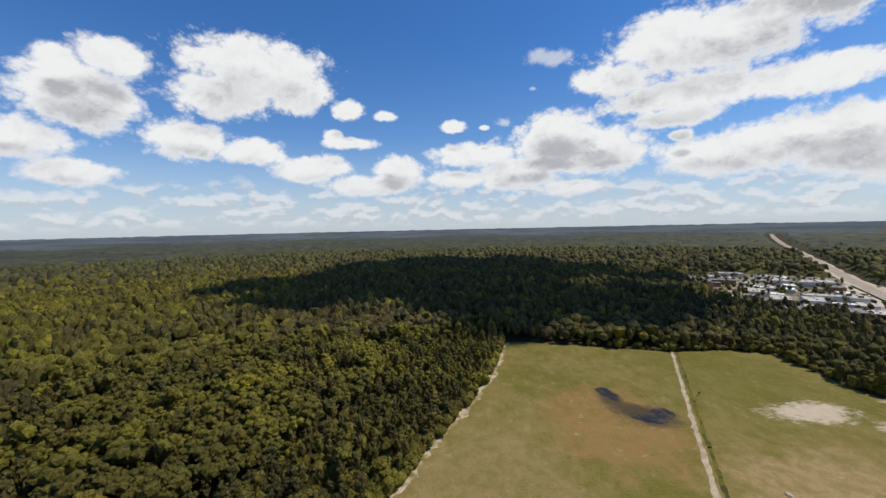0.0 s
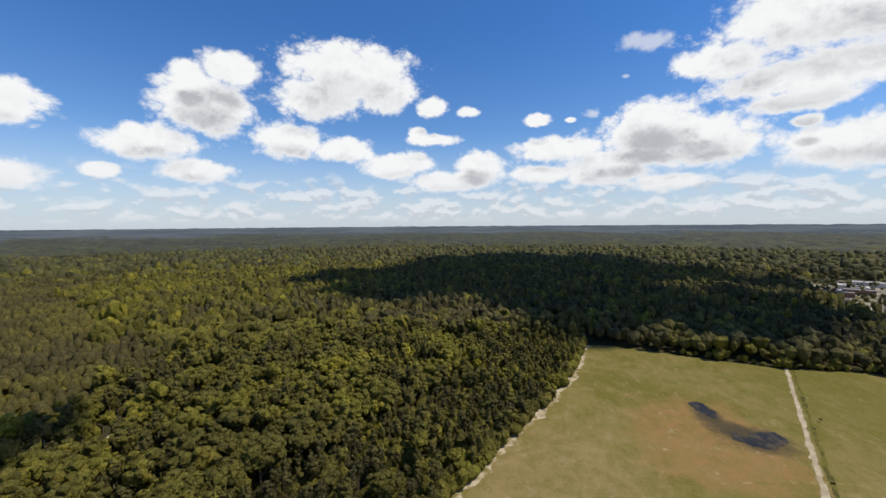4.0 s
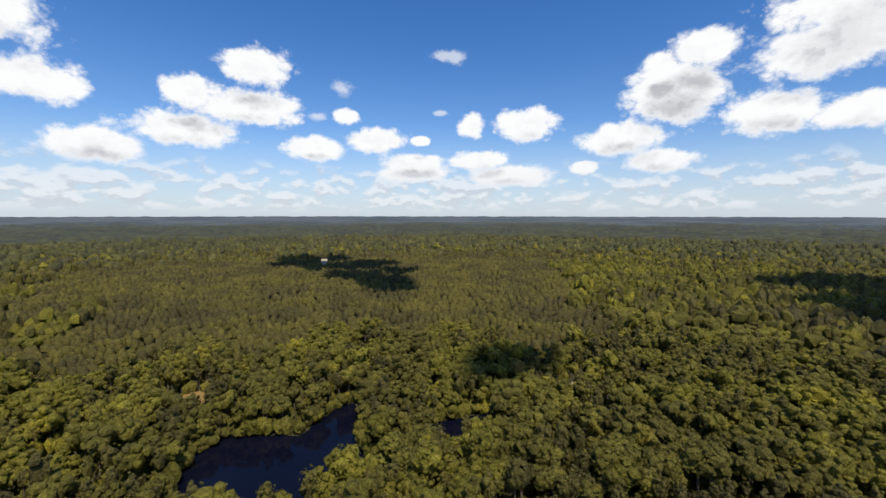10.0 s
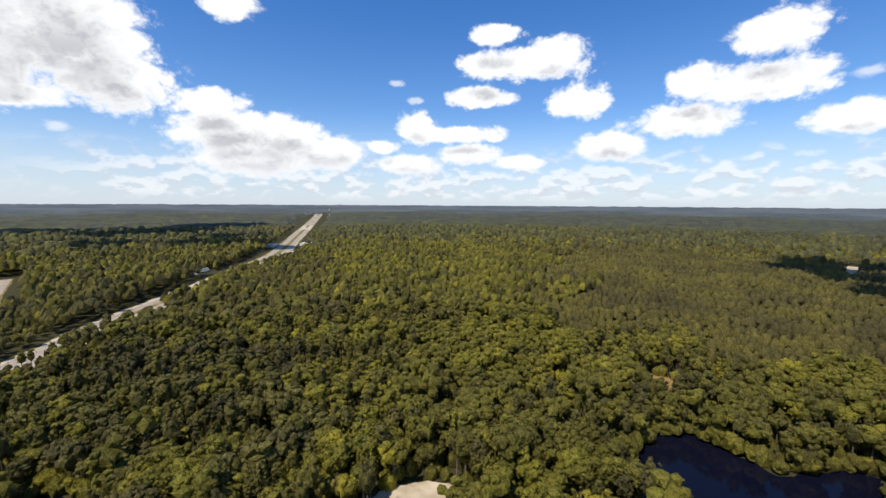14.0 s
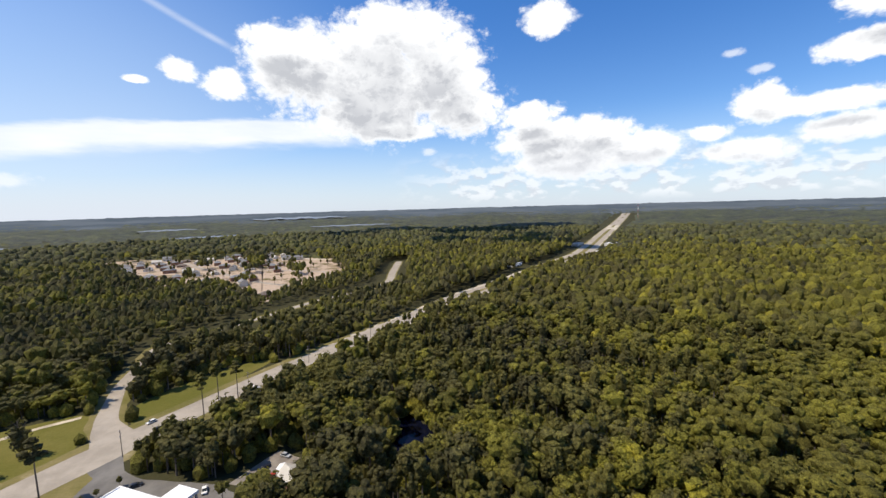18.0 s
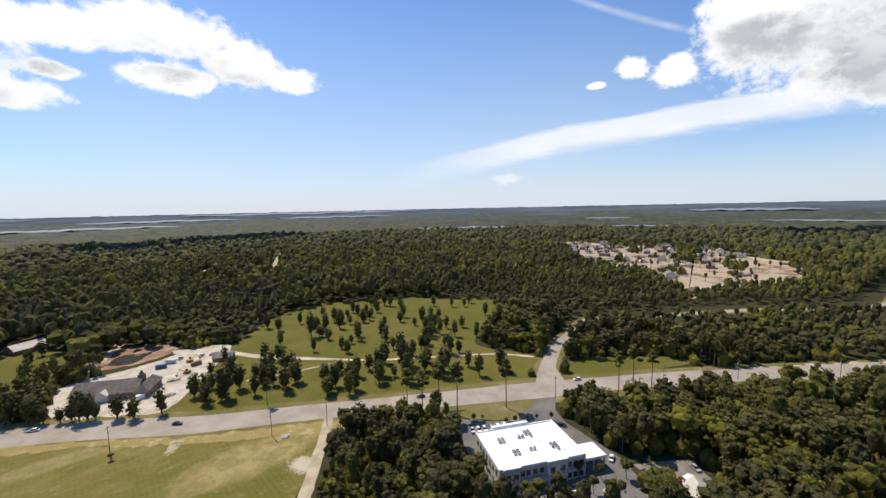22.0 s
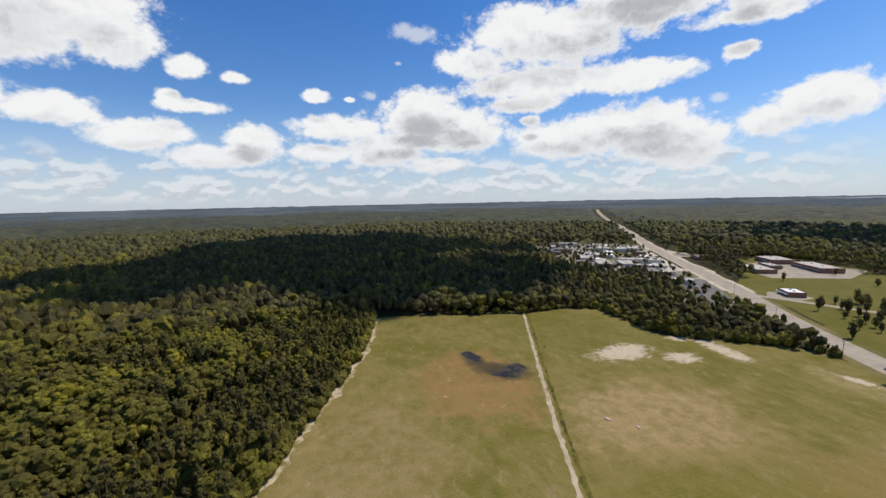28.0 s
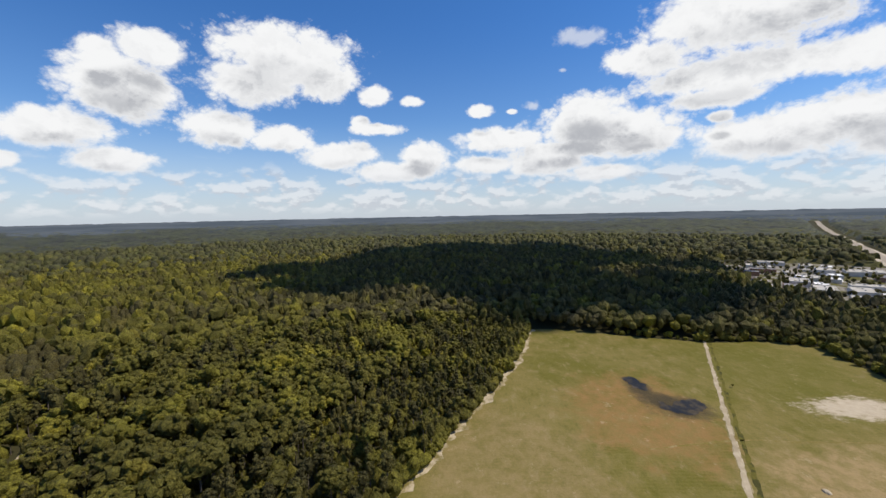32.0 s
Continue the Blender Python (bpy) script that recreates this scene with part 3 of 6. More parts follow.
MAIN_ROAD = [(2420, -1955), (1840, -1520), (1040, -947), (620, -637), (378, -477), (292, -419), (213, -360), (128, -308), (47, -268), (9, -246), (-29, -217), (-68, -194), (-104, -172), (-138, -151),
             (-175, -128), (-211, -105), (-250, -79), (-285, -51), (-322, -22), (-362, 12), (-405, 46), (-450, 86), (-516, 150), (-604, 226), (-690, 306), (-814, 405), (-1400, 788), (-2650, 1615)]
CROSS_ROAD = [(-186, -124), (-206, -141), (-228, -152), (-255, -163), (-295, -172), (-325, -178), (-352, -158), (-392, -129), (-453, -88), (-513, -30), (-560, -8), (-635, -2), (-760, 10)]
FIELD_TRACK = [(330, -186), (311, -176), (262, -153), (215, -131), (159, -105), (132, -93), (102, -80), (60, -62)]
DRIVE = [(-82, -182), (-70, -163), (-56, -143), (-44, -126), (-30, -104)]
MEADOW_PATH = [(-60, -330), (-78, -295), (-92, -276), (-111, -254), (-134, -229), (-170, -202), (-200, -180), (-215, -158)]
MEADOW_PATH_2 = [(-51, -256), (-85, -246), (-121, -241)]
EAST_CUT = [(49, 778), (56, 860), (64, 950)]
SOUTH_CUT = [(-215, -645), (-255, -770), (-335, -965)]
POND = [(-44, 164), (-42, 184), (-30, 198), (-9, 192), (1, 190), (14, 205), (25, 212), (34, 209), (34, 195), (24, 177), (26, 164), (33, 152), (28, 140), (4, 134), (-24, 130), (-40, 138)]
POND_ARM = [(55, 177), (67, 178), (81, 178), (92, 175), (78, 148), (48, 150)]
SMALL_POND = [(-101, 201), (-98, 208), (-88, 204), (-86, 192), (-95, 191)]
ROAD_POND = [(-182, -2), (-188, 4), (-179, 13), (-165, 17), (-153, 13), (-155, 2), (-168, -3)]
ROAD_POND_2 = [(-183, -28), (-197, -25), (-192, -19), (-182, -20)]
WOOD_POND = [(332, 74), (340, 45), (312, 38), (300, 58)]
MOUND = [(-104, 82), (-97, 97), (-84, 104), (-72, 102), (-76, 80), (-92, 74)]
BARE = [(-74, 247), (-55, 257), (-34, 250), (-37, 230), (-49, 216), (-62, 228)]


def inside(px, py, poly):
    """Which of the points lie in the outline."""
    hit = np.zeros(len(px), bool)
    for (xa, ya), (xb, yb) in zip(poly, poly[1:] + poly[:1]):
        if ya != yb:
            hit ^= ((ya > py) != (yb > py)) & (px < (xb - xa) * (py - ya) / (yb - ya) + xa)
    return hit


def from_line(px, py, line):
    """The distance of the points from a line."""
    best = np.full(len(px), 1e9)
    for (xa, ya), (xb, yb) in zip(line, line[1:]):
        dx, dy = xb - xa, yb - ya
        f = np.clip(((px - xa) * dx + (py - ya) * dy) / (dx * dx + dy * dy), 0, 1)
        best = np.minimum(best, np.hypot(px - xa - f * dx, py - ya - f * dy))
    return best


def smooth(points, closed, steps=5):
    """A curve through the points."""
    p = [Vector((x, y)) for x, y in points]
    n, out = len(p), []
    for i in range(n if closed else n - 1):
        a, b, c, d = (p[j % n] if closed else p[min(max(j, 0), n - 1)] for j in (i - 1, i, i + 1, i + 2))
        for k in range(steps):
            t = k / steps
            out.append(0.5 * (2 * b + (c - a) * t + (2 * a - 5 * b + 4 * c - d) * t * t + (3 * b - a - 3 * c + d) * t ** 3))
    if not closed:
        out.append(p[-1])
    return out


def ragged(points, rough, seed, steps=12):
    """The outline, smoothed and frayed."""
    out = []
    for i, v in enumerate(smooth(points, True, steps)):
        q = noise.noise_vector(Vector((v.x * 0.13, v.y * 0.13, seed))) + 0.5 * noise.noise_vector(Vector((v.x * 0.45, v.y * 0.45, seed)))
        out.append((v.x + q.x * rough, v.y + q.y * rough))
    return out


def sheet(name, outline, z, mat, label, category="ground", soft=1.2, seed=1):
    bm = bmesh.new()
    vs = [bm.verts.new((x, y, z)) for x, y in ragged(outline, soft, seed)]
    f = bm.faces.new(vs)
    f.normal_update()
    if f.normal.z < 0:
        f.normal_flip()
    bmesh.ops.triangulate(bm, faces=[f])
    return tagged(part(name, bm, mat), label, category, kind="structure")


def lot(name, corners, z, mat, label):
    """A paved lot with straight kerb lines."""
    bm = bmesh.new()
    top = [bm.verts.new((x, y, z)) for x, y in corners]
    foot = [bm.verts.new((x, y, 0)) for x, y in corners]
    bm.faces.new(top)
    for i in range(len(top)):
        bm.faces.new((top[i - 1], top[i], foot[i], foot[i - 1]))
    bmesh.ops.recalc_face_normals(bm, faces=bm.faces[:])
    return tagged(part(name, bm, mat), label, "ground", kind="structure")


def ribbon(name, line, width, z, mat, label, category, steps=5, fray=0.0, thick=0.0):
    """A strip along a line. width: one number, or one for each point."""
    wide = width if isinstance(width, list) else [width] * len(line)
    curve = smooth(line, False, steps)
    n, verts = len(curve), []
    for i, v in enumerate(curve):
        side = (curve[min(i + 1, n - 1)] - curve[max(i - 1, 0)]).normalized()
        side = Vector((-side.y, side.x))
        f = i / steps
        k = min(int(f), len(wide) - 2)
        w = (wide[k] + (wide[k + 1] - wide[k]) * (f - k)) / 2
        for s in (-1, 1):
            e = v + side * s * (w + fray * noise.noise(Vector((v.x * 0.21, v.y * 0.21, s * 3.1))))
            far = math.hypot(e.x, e.y)
            verts.append((e.x, e.y, z + rise_at(far) + (1.3 if far > 1650 else 0.0)))
    faces = [(2 * i, 2 * i + 2, 2 * i + 3, 2 * i + 1) for i in range(n - 1)]
    ob = mesh_object(name, verts, faces, mat)
    return tagged(ob, label, category, kind="structure") if category else ob


def rise_at(r):
    """The land lifts slightly towards the horizon."""
    return 66.0 * max(0.0, (r - 1900) / 3000) ** 1.4


# ---- ground ----
def ground_sheet():
    rings = [0, 60, 120, 200, 300, 420, 560, 760, 1000, 1300, 1700, 2100, 2500, 2900, 3300, 3700, 4100, 4500, 4950]
    n = 96
    verts = [(0, 0, 0)]
    for r in rings[1:]:
        for i in range(n):
            a = 2 * math.pi * i / n
            verts.append((r * math.cos(a), r * math.sin(a), rise_at(r)))
    faces = [(0, 1 + i, 1 + (i + 1) % n) for i in range(n)]
    for k in range(len(rings) - 2):
        o = 1 + k * n
        faces += [(o + i, o + n + i, o + n + (i + 1) % n, o + (i + 1) % n) for i in range(n)]
    tagged(mesh_object("ground", verts, faces, FLOOR), "dark leaf-littered forest ground reaching the horizon", "ground", kind="structure")


ground_sheet()
sheet("field", FIELD_EDGE, 0.04, FIELD, "large mown field of green and dry grass", seed=2)
sheet("meadow", MEADOW_EDGE, 0.04, LAWN, "green meadow with scattered trees beside the highway", seed=3)
sheet("park_lawn", PARK_EDGE, 0.04, LAWN, "open green lawn beside the highway", seed=4, soft=3)
sheet("hall_lawn", HALL_YARD, 0.045, LAWN, "shaded lawn under scattered trees by the hall", seed=48)
sheet("road_verge", CROSS_VERGE, 0.05, LAWN, "grass verge between road and trees", seed=5)
sheet("site_ground", SITE_EDGE, 0.04, SITE, "bare graded soil of a housing development", seed=6, soft=14)
sheet("town_ground", TOWN_EDGE, 0.04, TOWN_YARDS, "pale paved yards of the small town", seed=7, soft=8)
lot("complex_lot", [(335, -527), (372, -545), (420, -600), (425, -672), (318, -678), (296, -600)], 0.12, ASPHALT, "wide pale parking lot of a low complex")
sheet("complex_lawn", COMPLEX_EDGE, 0.07, LAWN, "lawn round the low complex", seed=8, soft=3)
sheet("church_lot", CHURCH_LOT, 0.09, GRAVEL, "pale dusty gravel lot under construction", soft=2, seed=13)
sheet("clay_ground", [(p[0] * 1.02, p[1] * 1.02) for p in PIT], 0.07, CLAY, "red clay earth round an excavated pit", soft=3, seed=14)
sheet("office_lot", OFFICE_LOT, 0.09, DARK_ASPHALT, "grey asphalt parking lot round the office", soft=0.6, seed=15)
lot("side_lot", [(-150, -64), (-169, -51), (-162, -41), (-145, -52)], 0.09, WORN_LOT, "worn brown-grey asphalt parking lot among trees")
sheet("dirt_clearing", MOUND, 0.09, SAND, "pale sandy clearing in the woods", soft=3, seed=17)
sheet("dirt_clearing", BARE, 0.09, WORN_STUBBLE, "reddish bare patch among trees", soft=4, seed=18)
sheet("dirt_clearing", [(139, 146), (144, 139), (146, 143), (141, 149)], 0.09, SAND, "small pale clearing in the woods", soft=1, seed=19)
sheet("pond", POND, 0.10, WATER, "still dark pond among trees", "water", 2, 20)
sheet("pond", POND_ARM, 0.10, WATER, "narrow dark arm of the pond", "water", 2, 21)
sheet("pond", SMALL_POND, 0.10, WATER, "small dark pool in the woods", "water", 1, 22)
sheet("pond", ROAD_POND, 0.10, WATER, "dark pond near the highway", "water", 2, 23)
sheet("pond", ROAD_POND_2, 0.10, WATER, "narrow dark pool near the highway", "water", 1, 24)
sheet("pond", WOOD_POND, 0.10, WATER, "dark pool beyond the hardwood trees", "water", 2, 25)
sheet("puddle", [(243, -91), (243, -97), (234, -100), (227, -97), (232, -91)], 0.11, POOL, "shallow dark rain pool in the field", "water", 2.5, 26)
sheet("puddle", [(212, -99), (209, -103), (214, -112), (212, -120), (203, -116), (198, -105), (203, -98)], 0.11, POOL, "wide shallow rain pool in the field", "water", 3, 27)
sheet("office_lawn", [(-112, -146), (-166, -121), (-158, -113), (-140, -119), (-126, -133), (-116, -134)], 0.085, VERGE, "dry grass strip between office and highway", soft=1.5, seed=47)
ribbon("roadside_parking", [(38, -283), (70, -299), (100, -314), (122, -326)], [6, 13, 13, 6], 0.10, ASPHALT, "pale parking strip under trees beside the highway", "road", fray=1.0)
ribbon("hall_drive", [(8, -340), (-4, -372), (-12, -398)], 6, 0.10, DIRT, "sandy drive behind the hall", "path", fray=0.6)
ribbon("field_verge", [(x - x * 15.5 / math.hypot(x, y), y - y * 15.5 / math.hypot(x, y)) for x, y in MAIN_ROAD[7:13]], [6, 7, 5, 6, 9, 10], 0.07, DRY_VERGE, "dry yellow grass with bare sand along the highway", "ground", fray=3.0, steps=14)
ribbon("field_gate", [(-22, -206), (-19, -200), (-16, -196)], [7, 4, 2], 0.10, BROKEN_SAND, "pale worn gateway from highway to field", "path", fray=1.2)
ribbon("office_drive", [(-154, -100), (-162, -111), (-174, -122)], [9, 8, 14], 0.125, DARK_ASPHALT, "grey asphalt drive into the office lot", "road")

# ---- roads ----
WIDE = [14, 15, 16, 17, 18, 19, 19, 18.5, 18, 18, 17, 16, 16, 17, 19, 17, 16, 17, 19, 20, 22, 26, 22, 24, 28, 32, 38, 46]
ribbon("highway_verge", MAIN_ROAD, [w + (5 if i < 3 else 11) for i, w in enumerate(WIDE)], 0.06, VERGE, "dry grassy verge of the highway", "ground", fray=2.5)
ribbon("highway_shoulder", MAIN_ROAD[17:], [18, 21, 25, 29, 33, 36, 33, 33, 36, 42, 50], 0.10, SHOULDER, "bare sandy shoulder of the widened highway", "ground", fray=5, steps=14)
ribbon("highway_shoulder", MAIN_ROAD[:6], [18, 20, 22, 30, 30, 24], 0.10, SHOULDER, "bare sandy shoulder of the highway through the town", "ground", fray=6, steps=14)
ribbon("highway", MAIN_ROAD, WIDE, 0.14, ASPHALT, "wide sun-bleached grey highway", "road")
ribbon("highway_median", MAIN_ROAD[20:], [1, 6, 5, 6, 8, 9, 10, 12], 0.18, VERGE, "grassy median of the divided highway", "ground", fray=0.8, steps=10)
ribbon("side_road_verge", CROSS_ROAD, 15, 0.08, VERGE, "grassy verge of the side road", "ground", fray=2)
ribbon("side_road", CROSS_ROAD, [20, 10, 8, 7, 7, 7, 7.5, 8, 8.5, 9, 10, 11, 12], 0.15, ASPHALT, "worn pale side road into the woods", "road")
ribbon("track_ditch", [(x - 1.4, y - 3.0) for x, y in FIELD_TRACK[:-1]], 1.8, 0.10, WEEDS, "dark weedy ditch beside the sandy track", "ground", fray=1.2, steps=16)
ribbon("track_margin", FIELD_TRACK, 2.3, 0.09, BROKEN_SAND, "worn patchy margin of the sandy track", "ground", fray=1.2, steps=16)
ribbon("field_track", FIELD_TRACK, 1.6, 0.12, DIRT, "straight sandy track through the field", "path", fray=0.3, steps=14)
ribbon("cross_track", [(168, -74), (171, -90), (174, -106), (176, -122), (175, -137), (175, -164), (172, -190)], [0.5, 0.9, 1.5, 1.0, 0.7, 0.5, 0.4], 0.10, SCUFFED, "faint worn track crossing the field", "path", fray=0.8, steps=12)
ribbon("drive", DRIVE, 4.6, 0.13, DIRT, "sandy farm drive along the trees", "path", fray=0.5)
ribbon("meadow_path", MEADOW_PATH, [5, 6, 6, 4, 3, 2.6, 3, 3], 0.10, SAND, "sandy path across the meadow", "path", fray=0.6)
ribbon("meadow_path", MEADOW_PATH_2, 1.8, 0.11, DIRT, "narrow worn path across the meadow", "path", fray=0.4)
ribbon("field_edge_sand", [(346, -51), (286, -36), (244, -21), (212, -7), (180, 8), (135, 27), (90, 44)], 5.0, 0.08, BROKEN_SAND, "broken strip of pale sand along the field's edge", "ground", fray=4.0, steps=18)
ribbon("forest_cut", EAST_CUT, [6, 10, 15], 0.10, SAND, "pale sandy cut through the pines", "path", fray=1.5)
ribbon("forest_cut", SOUTH_CUT, 7, 0.10, DIRT, "pale sandy cut through the woods", "path", fray=1.5)
ribbon("forest_track", [(137, 181), (149, 190), (169, 200)], 3.5, 0.1, SAND, "short sandy track glimpsed among trees", "path", fray=0.8)

# ---- trees ----
rng = np.random.default_rng(7)
ICO = bmesh.new()
bmesh.ops.create_icosphere(ICO, subdivisions=1, radius=1.0)
ICO_V = np.array([v.co[:] for v in ICO.verts])
ICO_F = np.array([[v.index for v in f.verts] for f in ICO.faces])
ICO.free()


ICO = bmesh.new()
bmesh.ops.create_icosphere(ICO, subdivisions=2, radius=1.0)
BALL_V = np.array([v.co[:] for v in ICO.verts])
BALL_F = np.array([[v.index for v in f.verts] for f in ICO.faces])
ICO.free()
OCT_V = np.array([(1, 0, 0), (-1, 0, 0), (0, 1, 0), (0, -1, 0), (0, 0, 1), (0, 0, -1)], float)
OCT_F = np.array([(0, 2, 4), (2, 1, 4), (1, 3, 4), (3, 0, 4), (2, 0, 5), (1, 2, 5), (3, 1, 5), (0, 3, 5)])


def core(centre, radius, r):
    """The dense inside of a lobe, hidden by its sprays."""
    return OCT_V * np.asarray(radius) * r.uniform(0.8, 1.2, (6, 1)) + np.asarray(centre)


def lump(centre, radius, r):
    """A dented ball of twenty faces."""
    return ICO_V * np.asarray(radius) * r.uniform(0.75, 1.22, (len(ICO_V), 1)) + np.asarray(centre)


def cards(centre, normal, size, r):
    """Leaf sprays: small four-cornered faces that look along their normals."""
    n = len(centre)
    up = normal + r.normal(0, 0.35, (n, 3))
    up /= np.linalg.norm(up, axis=1, keepdims=True)
    u = np.cross(up, r.normal(0, 1, (n, 3)))
    u /= np.linalg.norm(u, axis=1, keepdims=True)
    v = np.cross(up, u)
    a, b = size[:, None] * r.uniform(0.7, 1.2, (n, 1)), size[:, None] * r.uniform(0.5, 1.0, (n, 1))
    verts = np.stack([centre - u * a - v * b * 0.4, centre + u * a * 0.3 - v * b, centre + u * a + v * b * 0.4, centre - u * a * 0.3 + v * b], 1).reshape(-1, 3)
    o = 4 * np.arange(n)[:, None]
    return verts, np.concatenate([o + [0, 1, 2], o + [0, 2, 3]], 0).reshape(-1, 3)


def join(pieces):
    verts, tris, o = [], [], 0
    for v, t in pieces:
        verts.append(v)
        tris.append(t + o)
        o += len(v)
    return np.concatenate(verts), np.concatenate(tris)


SHAPES = {"pine": ((2.5, 2.5, 4.2), 10.6, 1.2), "oak": ((3.7, 3.7, 4.4), 8.9, 2.5), "shade": ((2.4, 2.4, 4.8), 5.1, 1.7), "broadleaf": ((3.9, 3.9, 3.7), 10.0, 2.8)}


def crown(kind, sprays, lobes, seed):
    """A crown for a tree about 16 m high: one dented mass, side lobes, and leaf sprays that fray it."""
    r = np.random.default_rng(seed)
    if kind == "tall_pine":
        pieces = []
        for i in range(12):
            f, a = i / 11, i * 2.4
            c = np.array([math.cos(a), math.sin(a), 0]) * r.uniform(0.8, 3.2) * math.sqrt(max(0.1, 1 - f * f)) + [0, 0, 17.5 + 7.0 * f]
            rad = np.array([1.7, 1.7, 1.0]) * r.uniform(0.8, 1.15)
            pieces.append((lump(c, rad, r), ICO_F))
            d = r.normal(0, 1, (8, 3))
            d /= np.linalg.norm(d, axis=1, keepdims=True)
            pieces.append(cards(c + d * rad, d, r.uniform(0.3, 0.7, 8), r))
        return join(pieces)
    size, z, side = SHAPES[kind]
    ball = BALL_V * r.uniform(0.72, 1.2, (len(BALL_V), 1))
    taper = 1 - (0.32 if kind == "pine" else 0.12) * ball[:, 2:]
    pieces = [(ball * np.array(size) * np.concatenate([taper, taper, np.ones_like(taper)], 1) + [0, 0, z], BALL_F)]
    for i in range(lobes):
        a = i * 2.4 + r.uniform(-0.4, 0.4)
        c = np.array([math.cos(a) * side, math.sin(a) * side, z + size[2] * r.uniform(-0.55, 0.6)])
        pieces.append((lump(c, np.array([0.52, 0.52, 0.45]) * size * r.uniform(0.8, 1.2), r), ICO_F))
    d = r.normal(0, 1, (sprays, 3))
    d[:, 2] = d[:, 2] * 0.9 + 0.25
    d /= np.linalg.norm(d, axis=1, keepdims=True)
    t = (1 - (0.32 if kind == "pine" else 0.12) * d[:, 2:])
    pieces.append(cards(d * np.array(size) * np.concatenate([t, t, np.ones_like(t)], 1) * r.uniform(0.95, 1.2, (sprays, 1)) + [0, 0, z], d, r.uniform(0.3, 0.75, sprays), r))
    return join(pieces)


def clump_crown(kind, sprays, clumps, seed):
    """A crown in the closed canopy: clumps of foliage over a dome, frayed by leaf sprays."""
    r = np.random.default_rng(seed)
    size, z, side = SHAPES[kind]
    size = np.array(size)
    pieces = [(lump((0, 0, z - 0.5), size * 0.74, r), ICO_F)]
    for i in range(clumps):
        a, f = i * 2.4 + r.uniform(-0.5, 0.5), (i + 0.5) / clumps
        up = 0.95 - (1.8 if kind == "shade" else 1.35) * f
        c = np.array([math.cos(a) * math.sqrt(1 - up * up), math.sin(a) * math.sqrt(1 - up * up), up]) * size * r.uniform(0.5, 0.86) * (1.0 if kind != "pine" else np.array([0.75, 0.75, 1.1]))
        k = r.uniform(0.25, 0.46)
        pieces.append((lump(c + [0, 0, z], np.array([k, k, k * 0.85]) * size[0] * 1.05, r), ICO_F))
    d = r.normal(0, 1, (sprays, 3))
    d[:, 2] = d[:, 2] * 0.8 + 0.35
    d /= np.linalg.norm(d, axis=1, keepdims=True)
    pieces.append(cards(d * size * r.uniform(0.85, 1.15, (sprays, 1)) + [0, 0, z], d, r.uniform(0.25, 0.6, sprays), r))
    return join(pieces)


def small_crown(kind, seed):
    """The crown of a tree farther off: a dented mass and a side lobe."""
    r = np.random.default_rng(seed)
    size, z, side = SHAPES[kind]
    a = r.uniform(0, 6.28)
    ball = ICO_V * r.uniform(0.75, 1.25, (len(ICO_V), 1)) * np.array(size) * 1.05 + [0, 0, z]
    return join([(ball, ICO_F), (lump((math.cos(a) * side, math.sin(a) * side, z + 1.5), np.array(size) * 0.58, r), ICO_F)])


def tiny_crown(seed):
    """A tree top among thousands: a dented dome of ten faces."""
    r = np.random.default_rng(seed)
    a = np.arange(5) * 1.2566
    low = np.stack([np.cos(a) * 4.6, np.sin(a) * 4.6, np.full(5, 8.5)], -1) * r.uniform(0.8, 1.2, (5, 1))
    mid = np.stack([np.cos(a + 0.6) * 3.6, np.sin(a + 0.6) * 3.6, np.full(5, 13.2)], -1) * r.uniform(0.85, 1.15, (5, 1))
    v = np.concatenate([low, mid, [[0.3, -0.2, 15.6]]])
    t = [(i, (i + 1) % 5, 5 + i) for i in range(5)] + [(5 + i, (i + 1) % 5, 5 + (i + 1) % 5) for i in range(5)] + [(5 + i, 5 + (i + 1) % 5, 10) for i in range(5)]
    return v, np.array(t)


def trunk_mesh(kind):
    """A tapered trunk with a few limbs."""
    bm = bmesh.new()
    top = 13.5 if kind == "pine" else 23.0 if kind == "tall_pine" else 9.5
    rod(bm, (0, 0, -0.3), (0.1, 0, top * 0.55), 0.32, 0.22)
    rod(bm, (0.1, 0, top * 0.55), (0, 0.1, top), 0.22, 0.08)
    for i in range(4):
        a = i * 1.7 + 0.4
        h = top * ((0.78 if kind == "tall_pine" else 0.5) + (0.05 if kind == "tall_pine" else 0.1) * i)
        rod(bm, (0.05, 0, h), (math.cos(a) * 2.0, math.sin(a) * 2.0, h + 1.8), 0.1, 0.04, 4)
    me = bpy.data.meshes.new("trunk")
    bm.to_mesh(me)
    bm.free()
    me.materials.append(BARK)
    return me


def stand(template, spots):
    """Many trees in one mesh. spots: rows of x, y, scale, stretch, turn."""
    v, t = template
    c, s = np.cos(spots[:, 4])[:, None], np.sin(spots[:, 4])[:, None]
    k, h = spots[:, 2][:, None], spots[:, 3][:, None]
    out = np.stack([spots[:, 0][:, None] + k * (c * v[:, 0] - s * v[:, 1]), spots[:, 1][:, None] + k * (s * v[:, 0] + c * v[:, 1]), k * h * v[:, 2][None]], -1)
    tris = t[None] + (np.arange(len(spots)) * len(v))[:, None, None]
    return out.reshape(-1, 3), tris.reshape(-1, 3)


